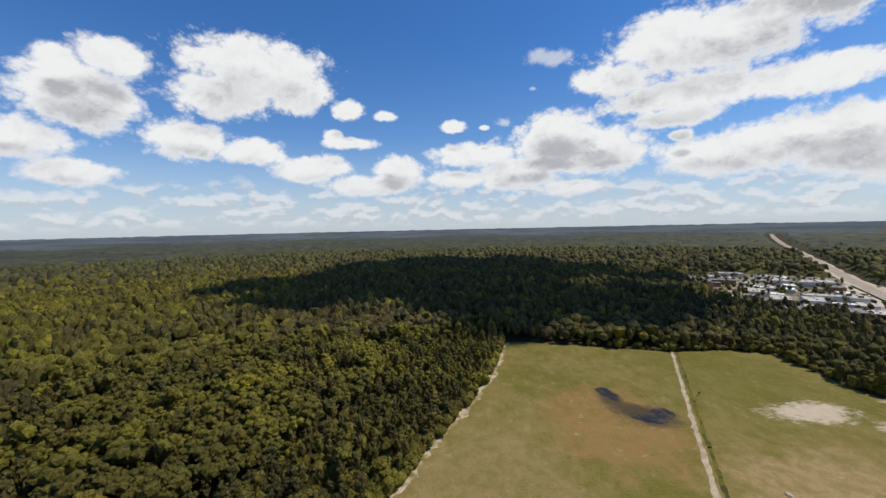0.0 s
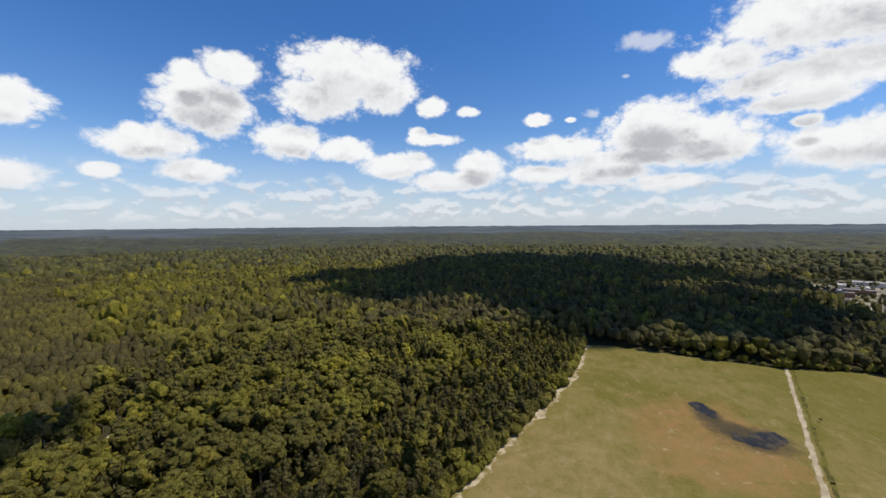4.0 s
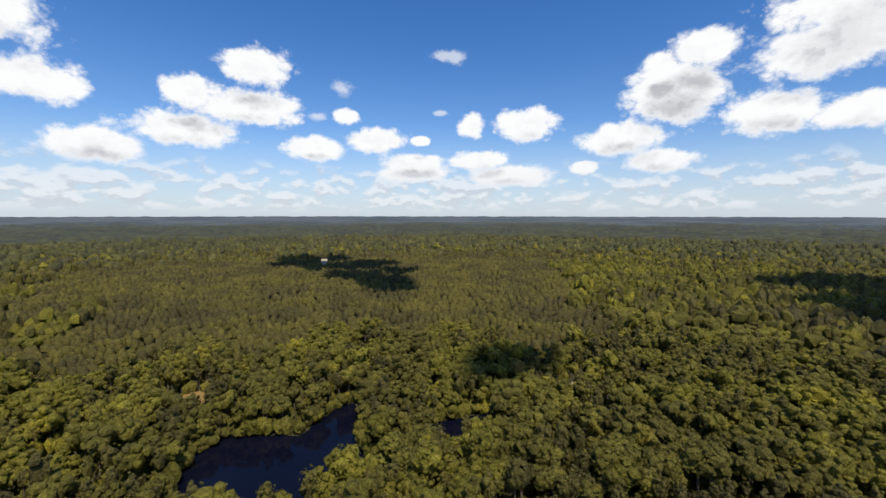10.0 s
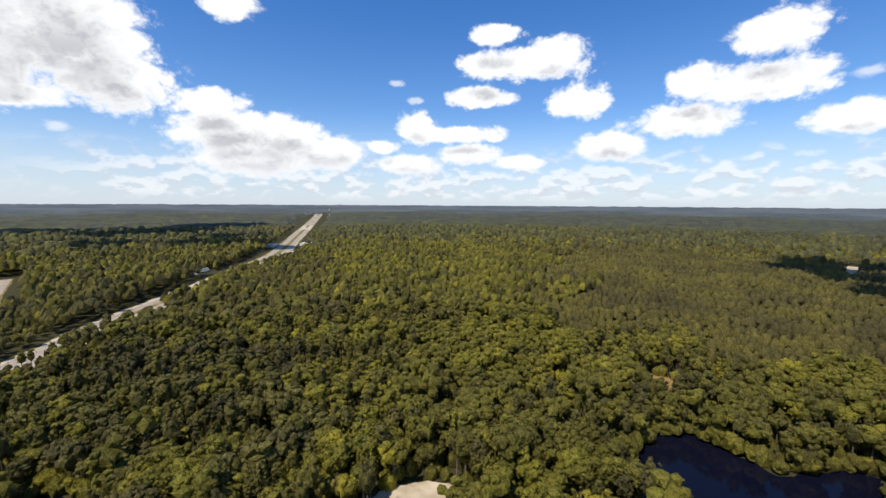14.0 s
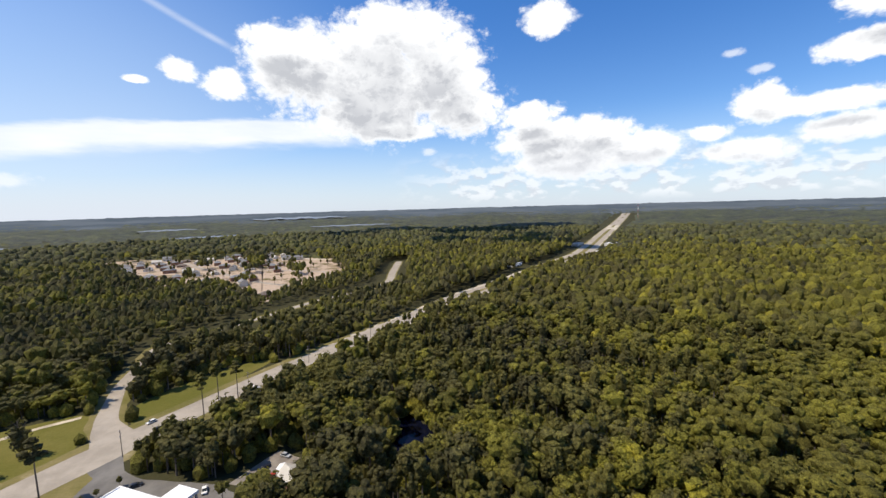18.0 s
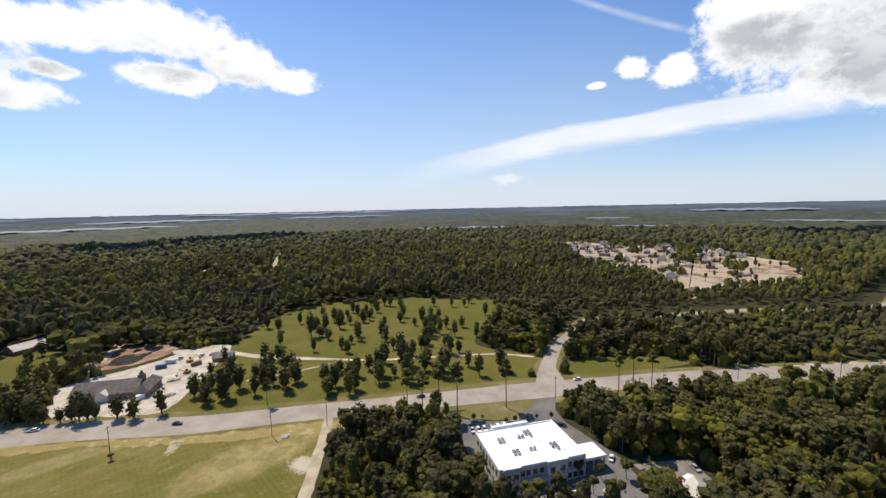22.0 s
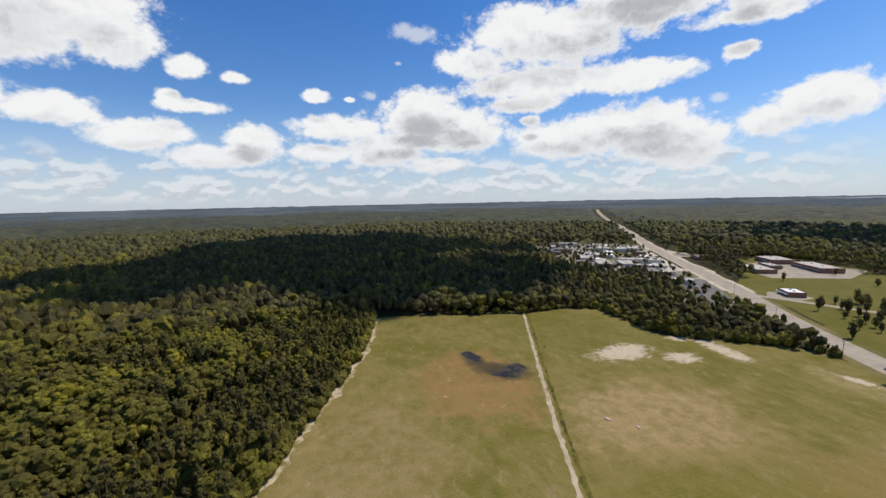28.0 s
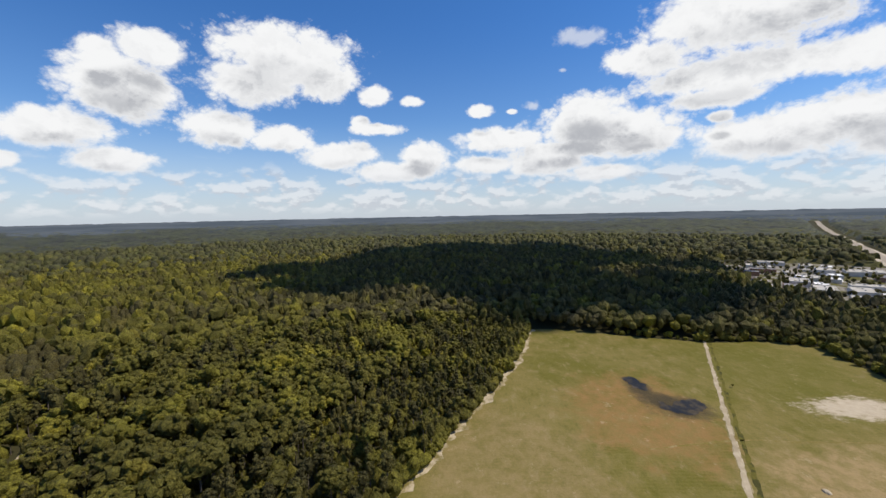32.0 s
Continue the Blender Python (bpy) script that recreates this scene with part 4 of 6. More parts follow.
def scatter(r0, r1, gap, seed):
    r = np.random.default_rng(seed)
    n = int(r1 / gap) + 1
    gx, gy = np.meshgrid(np.arange(-n, n + 1) * gap, np.arange(-n, n + 1) * gap)
    x, y = gx.ravel() + r.uniform(-0.48, 0.48, gx.size) * gap, gy.ravel() + r.uniform(-0.48, 0.48, gx.size) * gap
    d = np.hypot(x, y)
    keep = (d > r0) & (d < r1)
    return x[keep], y[keep]


CLEAR = [HALL_YARD, FIELD_EDGE, MEADOW_EDGE, PARK_EDGE, CHURCH_LOT, PIT, OFFICE_LOT, SIDE_LOT, POND, POND_ARM, SMALL_POND, ROAD_POND, ROAD_POND_2, WOOD_POND, MOUND, BARE, COMPLEX_EDGE, CROSS_VERGE]
WET = [POND, POND_ARM, SMALL_POND, ROAD_POND, ROAD_POND_2, WOOD_POND, BARE, MOUND]
OPEN = [SITE_EDGE, TOWN_EDGE]


def north_of_road(x, y):
    """On the open side of the highway where it runs off to the east."""
    line = sorted(p for p in MAIN_ROAD if p[0] < -200)
    return (x < -230) & (y > np.interp(x, [p[0] for p in line], [p[1] for p in line]))


def near_side(d):
    """How far the trees stand back from the widened highway: they crowd it in places."""
    return np.interp(d, [400, 440, 452, 478, 490, 522, 535, 580, 596, 680, 700, 740, 800], [8, 12, 1, 1, 14, 14, 1, 1, 16, 16, 4, 6, 26])


def wooded(x, y, margin):
    ok = np.ones(len(x), bool)
    for poly in CLEAR:
        ok &= ~inside(x, y, poly) & (from_line(x, y, poly + poly[:1]) > (0.3 if poly in WET else 1.6 if poly is FIELD_EDGE else margin))
    ok &= ~inside(x, y, TOWN_EDGE)
    ok &= ~inside(x, y, SITE_EDGE) | (wave(x, y, 95, 77) > 0.62)
    d = np.hypot(x, y)
    ok &= from_line(x, y, MAIN_ROAD) > 13 + margin + np.clip((d - np.where(x > 0, 320, 375)) * np.where(x > 0, 0.03, np.where(north_of_road(x, y), 0.10, 0.05)), 0, np.where(x < 0, np.where(north_of_road(x, y), near_side(d), 18), 10))
    ok &= (x < 0) | (from_line(x, y, MAIN_ROAD) > 16 + np.clip((d - 800) * 0.02, 0, 10))
    ok &= from_line(x, y, CROSS_ROAD) > 6 + margin + np.clip((d - 300) * 0.09, 0, 14)
    for cx, cy, cr in CLEARINGS:
        ok &= np.hypot(x - cx, y - cy) > cr
    ok &= from_line(x, y, DRIVE) > 6.5
    for line in ([(137, 181), (149, 190), (169, 200)], MEADOW_PATH):
        ok &= from_line(x, y, line) > margin + 1.5
    ok &= (from_line(x, y, [(-196, -112), (-211, -105), (-250, -79), (-285, -51), (-300, -40)]) > 30) | ~((x + y * 1.45 > -352) & (x < -180))
    ok &= from_line(x, y, EAST_CUT) > 10
    ok &= from_line(x, y, SOUTH_CUT) > 8.5
    ok &= from_line(x, y, [(-160, -110), (-175, -122)]) > 8
    ok &= ~inside(x, y, [(-112, -146), (-166, -121), (-158, -113), (-140, -119), (-126, -133), (-116, -134)])
    return ok


CLEARINGS = [(-153, 1, 9), (-160, -4, 8), (-148, 10, 7), (42, -427, 14), (36, -412, 10), (-236, -60, 9), (-232, -66, 8), (-224, -74, 8), (-134, -742, 18), (-131, -722, 14), (-205, -690, 15), (-198, -672, 12), (-152, -42, 7), (-146, -41, 8),
             (-640, 195, 22), (-745, 395, 20), (-880, 500, 24), (-905, 430, 24), (1010, -1010, 40), (1050, -880, 40), (-412, 84, 20), (560, -655, 30), (480, -592, 28)]


def wave(x, y, size, seed):
    """Slow noise from -1 to 1 over the plan."""
    r = np.random.default_rng(seed)
    v = np.zeros(len(x))
    for _ in range(6):
        a, k, o = r.uniform(0, 6.28), r.uniform(0.6, 1.6) * 6.28 / size, r.uniform(0, 6.28)
        v += np.sin((x * math.cos(a) + y * math.sin(a)) * k + o)
    return v / 3.5


def kinds(x, y, r):
    """0 broadleaf, 1 pine, 2 dark oak: by the part of the woods, and by painted cloud shade and haze."""
    az, d = np.degrees(np.arctan2(y, x)) % 360, np.hypot(x, y)
    pine = np.full(len(x), 0.24) + 0.25 * wave(x, y, 160, 3) + 0.5 * wave(x, y, 62, 9)
    shift = 9 * wave(x, y, 210, 5) + 4 * wave(x, y, 70, 6)
    plantation = (az + shift > 48) & (az + shift < 118) & (d > 305 + 45 * wave(x, y, 120, 4)) & (d < 1010 + 120 * wave(x, y, 300, 8))
    pine = np.where(plantation, 0.92, pine)
    edge = from_line(x, y, FIELD_EDGE[:7])
    pine = np.where((edge < 55) & (y > -60), 0.85, pine)
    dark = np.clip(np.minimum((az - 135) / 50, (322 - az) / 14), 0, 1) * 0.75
    # fewer dark crowns farther off, so the colour pales as in haze
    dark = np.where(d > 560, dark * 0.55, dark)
    # past 350 m on this side the dark leaf stands in for cloud shade
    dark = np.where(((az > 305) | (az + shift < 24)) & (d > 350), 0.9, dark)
    pine = np.where((az > 135) & (az < 215) & (d < 500), pine + 0.22, pine)
    u = r.uniform(0, 1, len(x))
    kind = np.where(u < pine, 1, 0)
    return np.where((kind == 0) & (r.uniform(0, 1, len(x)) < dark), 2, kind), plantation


def spots_for(x, y, kind, plantation, r, size):
    s = np.clip(r.normal(1.0, np.where(np.hypot(x, y) > 350, 0.17, 0.26), len(x)), 0.6, 1.6) * size
    s = np.where(kind == 1, s * 0.92, s)
    stretch = np.where(kind == 1, r.uniform(0.88, 1.15, len(x)), r.uniform(0.8, 1.12, len(x)))
    s = np.where(plantation, s * 0.86, s)
    s = np.where((x > 150) & (y < -225) & (x < 520), s * 0.74, s)
    s = np.where((x < -30) & (x > -135) & (y < -95), s * 0.72, s)
    s = np.where((x < -300) & (x > -620) & (y < 20) & (y > -360), s * 0.68, s)
    s = np.where(north_of_road(x, y) & (from_line(x, y, MAIN_ROAD) < 110) & (np.hypot(x, y) > 600), s * 0.66, s)
    return np.stack([x, y, s, stretch, r.uniform(0, 6.28, len(x))], -1)


NAMES = ("broadleaf", "pine", "oak", "shade", "tall_pine")
LEAVES = (LEAF, PINE, OAK, OAK, PINE)
LABELS = ("broad-crowned olive-green hardwood tree in the woods", "tall pine with a narrow dark green crown", "dark green oak with a rounded crown at the roadside woods", "dark green tree on open grass", "very tall bare-trunked pine beside the highway")


def protos():
    made = []
    for kind, name in enumerate(NAMES):
        trunk = trunk_mesh(name)
        for k in range(4):
            v, t = clump_crown(name, 90, 13, 50 + 10 * kind + k) if kind < 4 else crown(name, 110, 5, 50 + 10 * kind + k)
            root = tagged(new(name + "_tree"), LABELS[kind], "tree", "trees of the woods")
            top = big_mesh("crown", v, t, LEAVES[kind])
            top.parent = root
            stem = new("trunk", trunk)
            stem.parent = root
            root.location = (0, -60 - 12 * k, -60 - 20 * kind)
            made.append((kind, root))
    return made


PROTOS = protos()
USED = set()


def plant(kind, x, y, s, stretch, turn, label="", group=""):
    """One tree that stands as a thing of its own."""
    pick = [p for k, p in PROTOS if k == kind][int(abs(x * 7 + y * 3)) % 4]
    m = Matrix.Translation((x, y, 0)) @ Matrix.Rotation(turn, 4, "Z") @ Matrix.Diagonal((s, s, s * stretch, 1))
    if pick.name not in USED:
        USED.add(pick.name)
        pick.matrix_basis = m
        tree = pick
    else:
        tree = copy_thing(pick, m)
        tree.scale = (s, s, s * stretch)
    return tagged(tree, label, "", group)


OWN = (280, 170, 280)


def woods():
    r = np.random.default_rng(11)
    x, y = scatter(112, 345, 5.3, 21)
    keep = wooded(x, y, 3.2)
    x, y = x[keep], y[keep]
    kind, plantation = kinds(x, y, r)
    rows = spots_for(x, y, kind, plantation, r, 1.06)
    rows, kind = rows[~plantation], kind[~plantation]
    x, y = rows[:, 0], rows[:, 1]
    rows[:, 2] *= np.where((from_line(x, y, FIELD_EDGE[:7]) < 50) & (y > -60), 0.74, 1.0)
    far = np.hypot(x, y)
    # the first of each kind past 128 m are trees of their own
    for k in range(3):
        mine = np.where((kind == k) & (far > 128))[0]
        mine = mine[np.argsort(far[mine])]
        for i in mine[:OWN[k]]:
            plant(k, *[float(q) for q in rows[i]])
        rest = np.concatenate([mine[OWN[k]:], np.where((kind == k) & (far <= 128))[0]])
        for variant in range(6):
            some = rest[variant::6]
            if len(some):
                v, t = stand(clump_crown(NAMES[k], 16, 6, 200 + 10 * k + variant), rows[some])
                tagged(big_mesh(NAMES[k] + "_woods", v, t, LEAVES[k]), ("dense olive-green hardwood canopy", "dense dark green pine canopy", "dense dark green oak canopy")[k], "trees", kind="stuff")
        stem = np.array([(math.cos(a) * w, math.sin(a) * w, z) for z, w in ((-0.2, 0.32), (11.0, 0.14)) for a in (0, 2.1, 4.2)])
        sides = np.array([(0, 1, 4), (0, 4, 3), (1, 2, 5), (1, 5, 4), (2, 0, 3), (2, 3, 5)])
        v, t = stand((stem, sides), rows[rest])
        tagged(big_mesh(NAMES[k] + "_trunks", v, t, BARK), "slender grey-brown trunks under the canopy", "trunks", kind="stuff")
    # the lower storey that closes the gaps
    ux, uy = scatter(108, 350, 5.6, 27)
    keep = wooded(ux, uy, 2.4)
    ux, uy = ux[keep], uy[keep]
    low = np.stack([ux, uy, r.uniform(0.5, 0.8, len(ux)), r.uniform(0.75, 1.05, len(ux)), r.uniform(0, 6.28, len(ux))], -1)
    for variant in range(3):
        v, t = tiny_crown(380 + variant)
        v[:5] *= [0.78, 0.78, 0.06]
        v[5:10] *= [1.2, 1.2, 0.48]
        v[10, 2] = 10.5
        v, t = stand((v, t), low[variant::3])
        tagged(big_mesh("understorey", v, t, LEAF), "lower storey of leafy trees under the canopy", "trees", kind="stuff")
    # undergrowth along the water and the wood's edges
    edge = []
    for poly, gap in ((POND, 0.7), (POND_ARM, 0.9), (SMALL_POND, 1.2), (ROAD_POND, 1.2), (ROAD_POND_2, 1.2), (WOOD_POND, 1.6), (FIELD_EDGE[:7], 0.9), (FIELD_EDGE[15:], 1.2)):
        line = smooth(poly, poly in WET, 8)
        for a, b in zip(line, line[1:]):
            for k in range(max(1, int((b - a).length / gap))):
                p = a.lerp(b, r.uniform(0, 1))
                q = p + Vector((r.normal(0, 3.0), r.normal(0, 3.0)))
                if not inside(np.array([q.x]), np.array([q.y]), poly if poly in WET else FIELD_EDGE)[0]:
                    edge.append((q.x, q.y, r.uniform(0.35, 0.95), r.uniform(0.6, 1.15), r.uniform(0, 6.28)))
    v, t = stand((lambda c: (c[0] * [1, 1, 1.15] - [0, 0, 6.5], c[1]))(crown("broadleaf", 20, 2, 260)), np.array(edge))
    tagged(big_mesh("undergrowth", v, t, LEAF), "low green shrubs along the woodland edge", "shrubs", kind="stuff")
    # farther woods
    x, y = scatter(345, 880, 6.4, 22)
    keep = wooded(x, y, 3.0)
    x, y = x[keep], y[keep]
    kind, plantation = kinds(x, y, r)
    rows = spots_for(x, y, kind, plantation, r, 1.06)
    near = np.hypot(x, y) < 420
    for k in range(3):
        mine = np.where((kind == k) & ~plantation)[0]
        for variant in range(6):
            some = mine[variant::6]
            if len(some):
                a, b = some[near[some]], some[~near[some]]
                far_top = tiny_crown(360 + 10 * k + variant)
                far_top = (far_top[0] * [0.78, 0.78, 1.06], far_top[1])
                v, t = join([stand(small_crown(NAMES[k], 300 + 10 * k + variant), rows[a]), stand(far_top, rows[b])])
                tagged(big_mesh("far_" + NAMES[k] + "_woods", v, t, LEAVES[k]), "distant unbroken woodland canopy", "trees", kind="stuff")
    # the pine plantation, close-set and even
    x, y = scatter(280, 1050, 6.0, 24)
    keep = wooded(x, y, 3.0)
    x, y = x[keep], y[keep]
    _, plantation = kinds(x, y, r)
    x, y = x[plantation], y[plantation]
    rows = np.stack([x, y, np.clip(r.normal(0.72, 0.09, len(x)), 0.5, 1.0), r.uniform(0.85, 1.15, len(x)), r.uniform(0, 6.28, len(x))], -1)
    for variant in range(4):
        v, t = tiny_crown(340 + variant)
        v, t = stand((v * [0.85, 0.85, 1.0], t), rows[variant::4])
        tagged(big_mesh("pine_plantation", v, t, YOUNG_PINE), "even close-set young pine plantation", "trees", kind="stuff")
    # the tree tops beyond
    x, y = scatter(870, 1600, 13.0, 23)
    keep = wooded(x, y, 3.0)
    x, y = x[keep], y[keep]
    kind, plantation = kinds(x, y, r)
    rows = spots_for(x, y, kind, plantation, r, 1.18)
    # past about 1 km the crowns take the first hazed colour
    beyond = np.hypot(x, y) + r.uniform(-200, 200, len(x)) > 1010
    for k in range(3):
        some = np.where((kind == k) & ~beyond)[0]
        v, t = stand(tiny_crown(330 + k), rows[some])
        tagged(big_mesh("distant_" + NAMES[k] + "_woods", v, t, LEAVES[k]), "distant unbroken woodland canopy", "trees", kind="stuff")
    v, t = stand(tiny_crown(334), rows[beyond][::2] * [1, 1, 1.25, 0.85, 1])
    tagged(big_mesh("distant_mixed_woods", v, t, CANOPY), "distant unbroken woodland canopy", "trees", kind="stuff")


woods()


# azimuths and distances of the far bays
BAYS = [(219, 233, 1560, 1800), (199, 207, 1680, 1800), (180, 191, 2150, 2280), (204, 210, 2400, 2560), (186, 198, 3300, 3750), (261, 281, 2650, 2880), (255, 271, 3350, 3650), (236, 251, 3300, 3600), (232, 262, 4250, 4700), (274, 300, 4300, 4600)]


def far_canopy():
    """From 850 m out the tree tops are one uneven sheet, open where the town, the site and the roads lie."""
    r = np.random.default_rng(31)
    rings = [842.0]
    while rings[-1] < 4900:
        rings.append(rings[-1] * 1.013 + 1.6)
    rings, n = np.array(rings), 760
    a = np.linspace(0, 2 * math.pi, n, endpoint=False)
    d, az = np.meshgrid(rings, a, indexing="ij")
    d = d + r.uniform(-0.35, 0.35, d.shape) * d * 0.006
    az = az + r.uniform(-0.4, 0.4, az.shape) * 2 * math.pi / n
    x, y = (d * np.cos(az)).ravel(), (d * np.sin(az)).ravel()
    d = d.ravel()
    z = 12.0 + 2.5 * wave(x, y, 260, 41) + r.normal(0, np.where(d > 2500, 1.2, 2.6), len(x)) + 2.0 * wave(x, y, 60, 42)
    z = np.where(d < 1500, z - 7.0 * (1 - np.clip((d - 1200) / 300, 0, 1)), z)
    open_land = np.zeros(len(x), bool)
    for poly in OPEN + [COMPLEX_EDGE, PARK_EDGE]:
        open_land |= inside(x, y, poly)
    open_land |= from_line(x, y, MAIN_ROAD) < np.where(x > 0, 24, 40) + np.clip((d - 1000) * np.where(x > 0, 0.012, 0.03), 0, 40)
    for a0, a1, d0, d1 in BAYS:
        open_land |= (az.ravel() % 6.2832 > radians(a0)) & (az.ravel() % 6.2832 < radians(a1)) & (d > d0 - 50) & (d < d1)
    open_land |= from_line(x, y, EAST_CUT) < 15
    open_land |= from_line(x, y, SOUTH_CUT) < 12
    z = np.where(open_land, -4.0, z) + 66.0 * np.clip((d - 1900) / 3000, 0, 1) ** 1.4
    i = np.arange(len(rings) - 1)[:, None] * n
    j = np.arange(n)[None]
    k = (j + 1) % n
    p, q, s, t = (i + j).ravel(), (i + n + j).ravel(), (i + n + k).ravel(), (i + k).ravel()
    tris = np.concatenate([np.stack([p, q, s], -1), np.stack([p, s, t], -1)])
    verts = np.stack([x, y, z], -1)
    # ragged rings by distance, each farther one painted hazier
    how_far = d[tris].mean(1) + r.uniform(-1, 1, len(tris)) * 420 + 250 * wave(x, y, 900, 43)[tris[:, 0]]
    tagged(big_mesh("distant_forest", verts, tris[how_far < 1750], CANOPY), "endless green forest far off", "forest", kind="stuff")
    tagged(big_mesh("distant_pine_forest", verts, tris[(how_far >= 1750) & (how_far < 3250)], HAZED_FOREST), "endless forest far off, its green dulled by painted haze", "forest", kind="stuff")
    tagged(big_mesh("backdrop", verts, tris[how_far >= 3250], HORIZON), "wooded horizon in the far distance, painted blue-grey as haze", "backdrop", kind="structure")


far_canopy()


# ---- clouds overhead, which shade parts of the woods ----
def cloud_over(spots, height, label):
    """A flat-based heap of cloud lumps. spots: rows of x, y, radius of the shade on the ground."""
    r = np.random.default_rng(int(abs(spots[0][0])))
    shift = -Vector((SUN.x, SUN.y)) / SUN.z * height
    pieces = []
    for x, y, rad in spots:
        for _ in range(7):
            a, f = r.uniform(0, 6.28), math.sqrt(r.uniform(0, 1)) * 0.7
            k = rad * r.uniform(0.5, 0.75)
            c = (x - shift.x + math.cos(a) * rad * f, y - shift.y + math.sin(a) * rad * f, height + k * 0.2)
            pieces.append((lump(c, (k, k, k * 0.45), r), ICO_F))
    v, t = join(pieces)
    v[:, 2] = np.maximum(v[:, 2], height - 12)
    tagged(big_mesh("cloud", v, t, CLOUD), label, "cloud", kind="structure")


cloud_over([(430, -170, 90), (420, -60, 80), (500, -250, 80), (490, 60, 95), (520, 180, 85), (590, -150, 120), (600, 0, 120), (620, 260, 110), (700, 130, 130),
            (740, -60, 140), (760, -230, 120), (850, 80, 150), (900, -120, 150), (1000, 0, 160), (660, -330, 80), (1060, -180, 110), (980, 150, 100)], 1300, "broad grey-white cumulus cloud drifting overhead")
cloud_over([(104, 590, 50), (126, 546, 40), (112, 500, 34), (96, 545, 36), (78, 746, 66), (30, 850, 66), (139, 760, 55), (155, 640, 42), (60, 640, 36), (-10, 800, 40)], 1300, "ragged white cumulus cloud overhead")
cloud_over([(118, 215, 26), (100, 205, 18)], 1300, "small wisp of cumulus cloud overhead")
cloud_over([(560, -1010, 95), (450, -1070, 95), (690, -1080, 95), (840, -1260, 110), (330, -1080, 80)], 1500, "flat grey-white cumulus cloud beyond the town")
cloud_over([(-1400, 300, 160), (-1600, 600, 200), (-1700, 100, 200), (-1500, -150, 130)], 1500, "long white cumulus cloud over the far woods")
cloud_over([(-1050, 180, 75), (-960, 310, 75), (-1080, 420, 80), (-900, 420, 55)], 1500, "small white cumulus cloud over the far highway")
cloud_over([(300, -1300, 160), (-100, -1350, 150), (-450, -1500, 200), (600, -1250, 130)], 1500, "long grey-white cumulus cloud over the far woods")

# ---- buildings ----
def gable(w, d, h, rise, over=0.5, thick=0.18):
    """A pitched roof with eaves over a plan of w by d, its ridge along x."""
    x, y = w / 2 + over, d / 2 + over
    drop = rise * over / (d / 2)
    v = [(-x, -y, h - drop), (x, -y, h - drop), (x, 0, h + rise), (-x, 0, h + rise), (-x, y, h - drop), (x, y, h - drop)]
    v += [(a, b, c + thick) for a, b, c in v]
    return solid(v, [(0, 1, 2, 3), (3, 2, 5, 4), (6, 9, 8, 7), (9, 10, 11, 8), (0, 6, 7, 1), (4, 5, 11, 10), (0, 3, 9, 6), (3, 4, 10, 9), (1, 7, 8, 2), (2, 8, 11, 5)])


def hip(w, d, h, rise, over=0.5):
    x, y = w / 2 + over, d / 2 + over
    k = max(0.4, x - y)
    v = [(-x, -y, h), (x, -y, h), (x, y, h), (-x, y, h), (-k, 0, h + rise), (k, 0, h + rise), (-x, -y, h - 0.2), (x, -y, h - 0.2), (x, y, h - 0.2), (-x, y, h - 0.2)]
    return solid(v, [(0, 1, 5, 4), (1, 2, 5), (2, 3, 4, 5), (3, 0, 4), (6, 9, 8, 7), (0, 6, 7, 1), (1, 7, 8, 2), (2, 8, 9, 3), (3, 9, 6, 0)])


def gable_wall(w, d, h, rise):
    """Walls that reach up under a pitched roof."""
    x, y = w / 2, d / 2
    v = [(-x, -y, 0), (x, -y, 0), (x, y, 0), (-x, y, 0), (-x, -y, h), (x, -y, h), (x, y, h), (-x, y, h), (-x, 0, h + rise - 0.05), (x, 0, h + rise - 0.05)]
    return solid(v, [(0, 1, 5, 4), (2, 3, 7, 6), (1, 2, 6, 9, 5), (3, 0, 4, 8, 7), (0, 3, 2, 1)])


def window(parent, x, y, z, w, h, face, frame_mat=PALE_WALL, sill=True):
    """A window on a wall that looks along face (x or y, with its sign): frame, pane and sill."""
    dx, dy = face
    t = 0.06
    def slab(u0, z0, u1, z1, out0, out1):
        if dy:
            ya, yb = sorted((y + dy * out0, y + dy * out1))
            return (x + u0, ya, z + z0, x + u1, yb, z + z1)
        xa, xb = sorted((x + dx * out0, x + dx * out1))
        return (xa, y + u0, z + z0, xb, y + u1, z + z1)
    k = w / 2
    f = part("window", boxes(slab(-k, 0, -k + t, h, -0.02, 0.07), slab(k - t, 0, k, h, -0.02, 0.07), slab(-k, 0, k, t, -0.02, 0.07), slab(-k, h - t, k, h, -0.02, 0.07), slab(-t / 2, t, t / 2, h - t, 0, 0.05)), frame_mat, parent)
    part("pane", boxes(slab(-k + t, t, k - t, h - t, -0.01, 0.03)), GLASS, f)
    if sill:
        part("sill", boxes(slab(-k - 0.08, -0.1, k + 0.08, 0, 0, 0.12)), frame_mat, f)


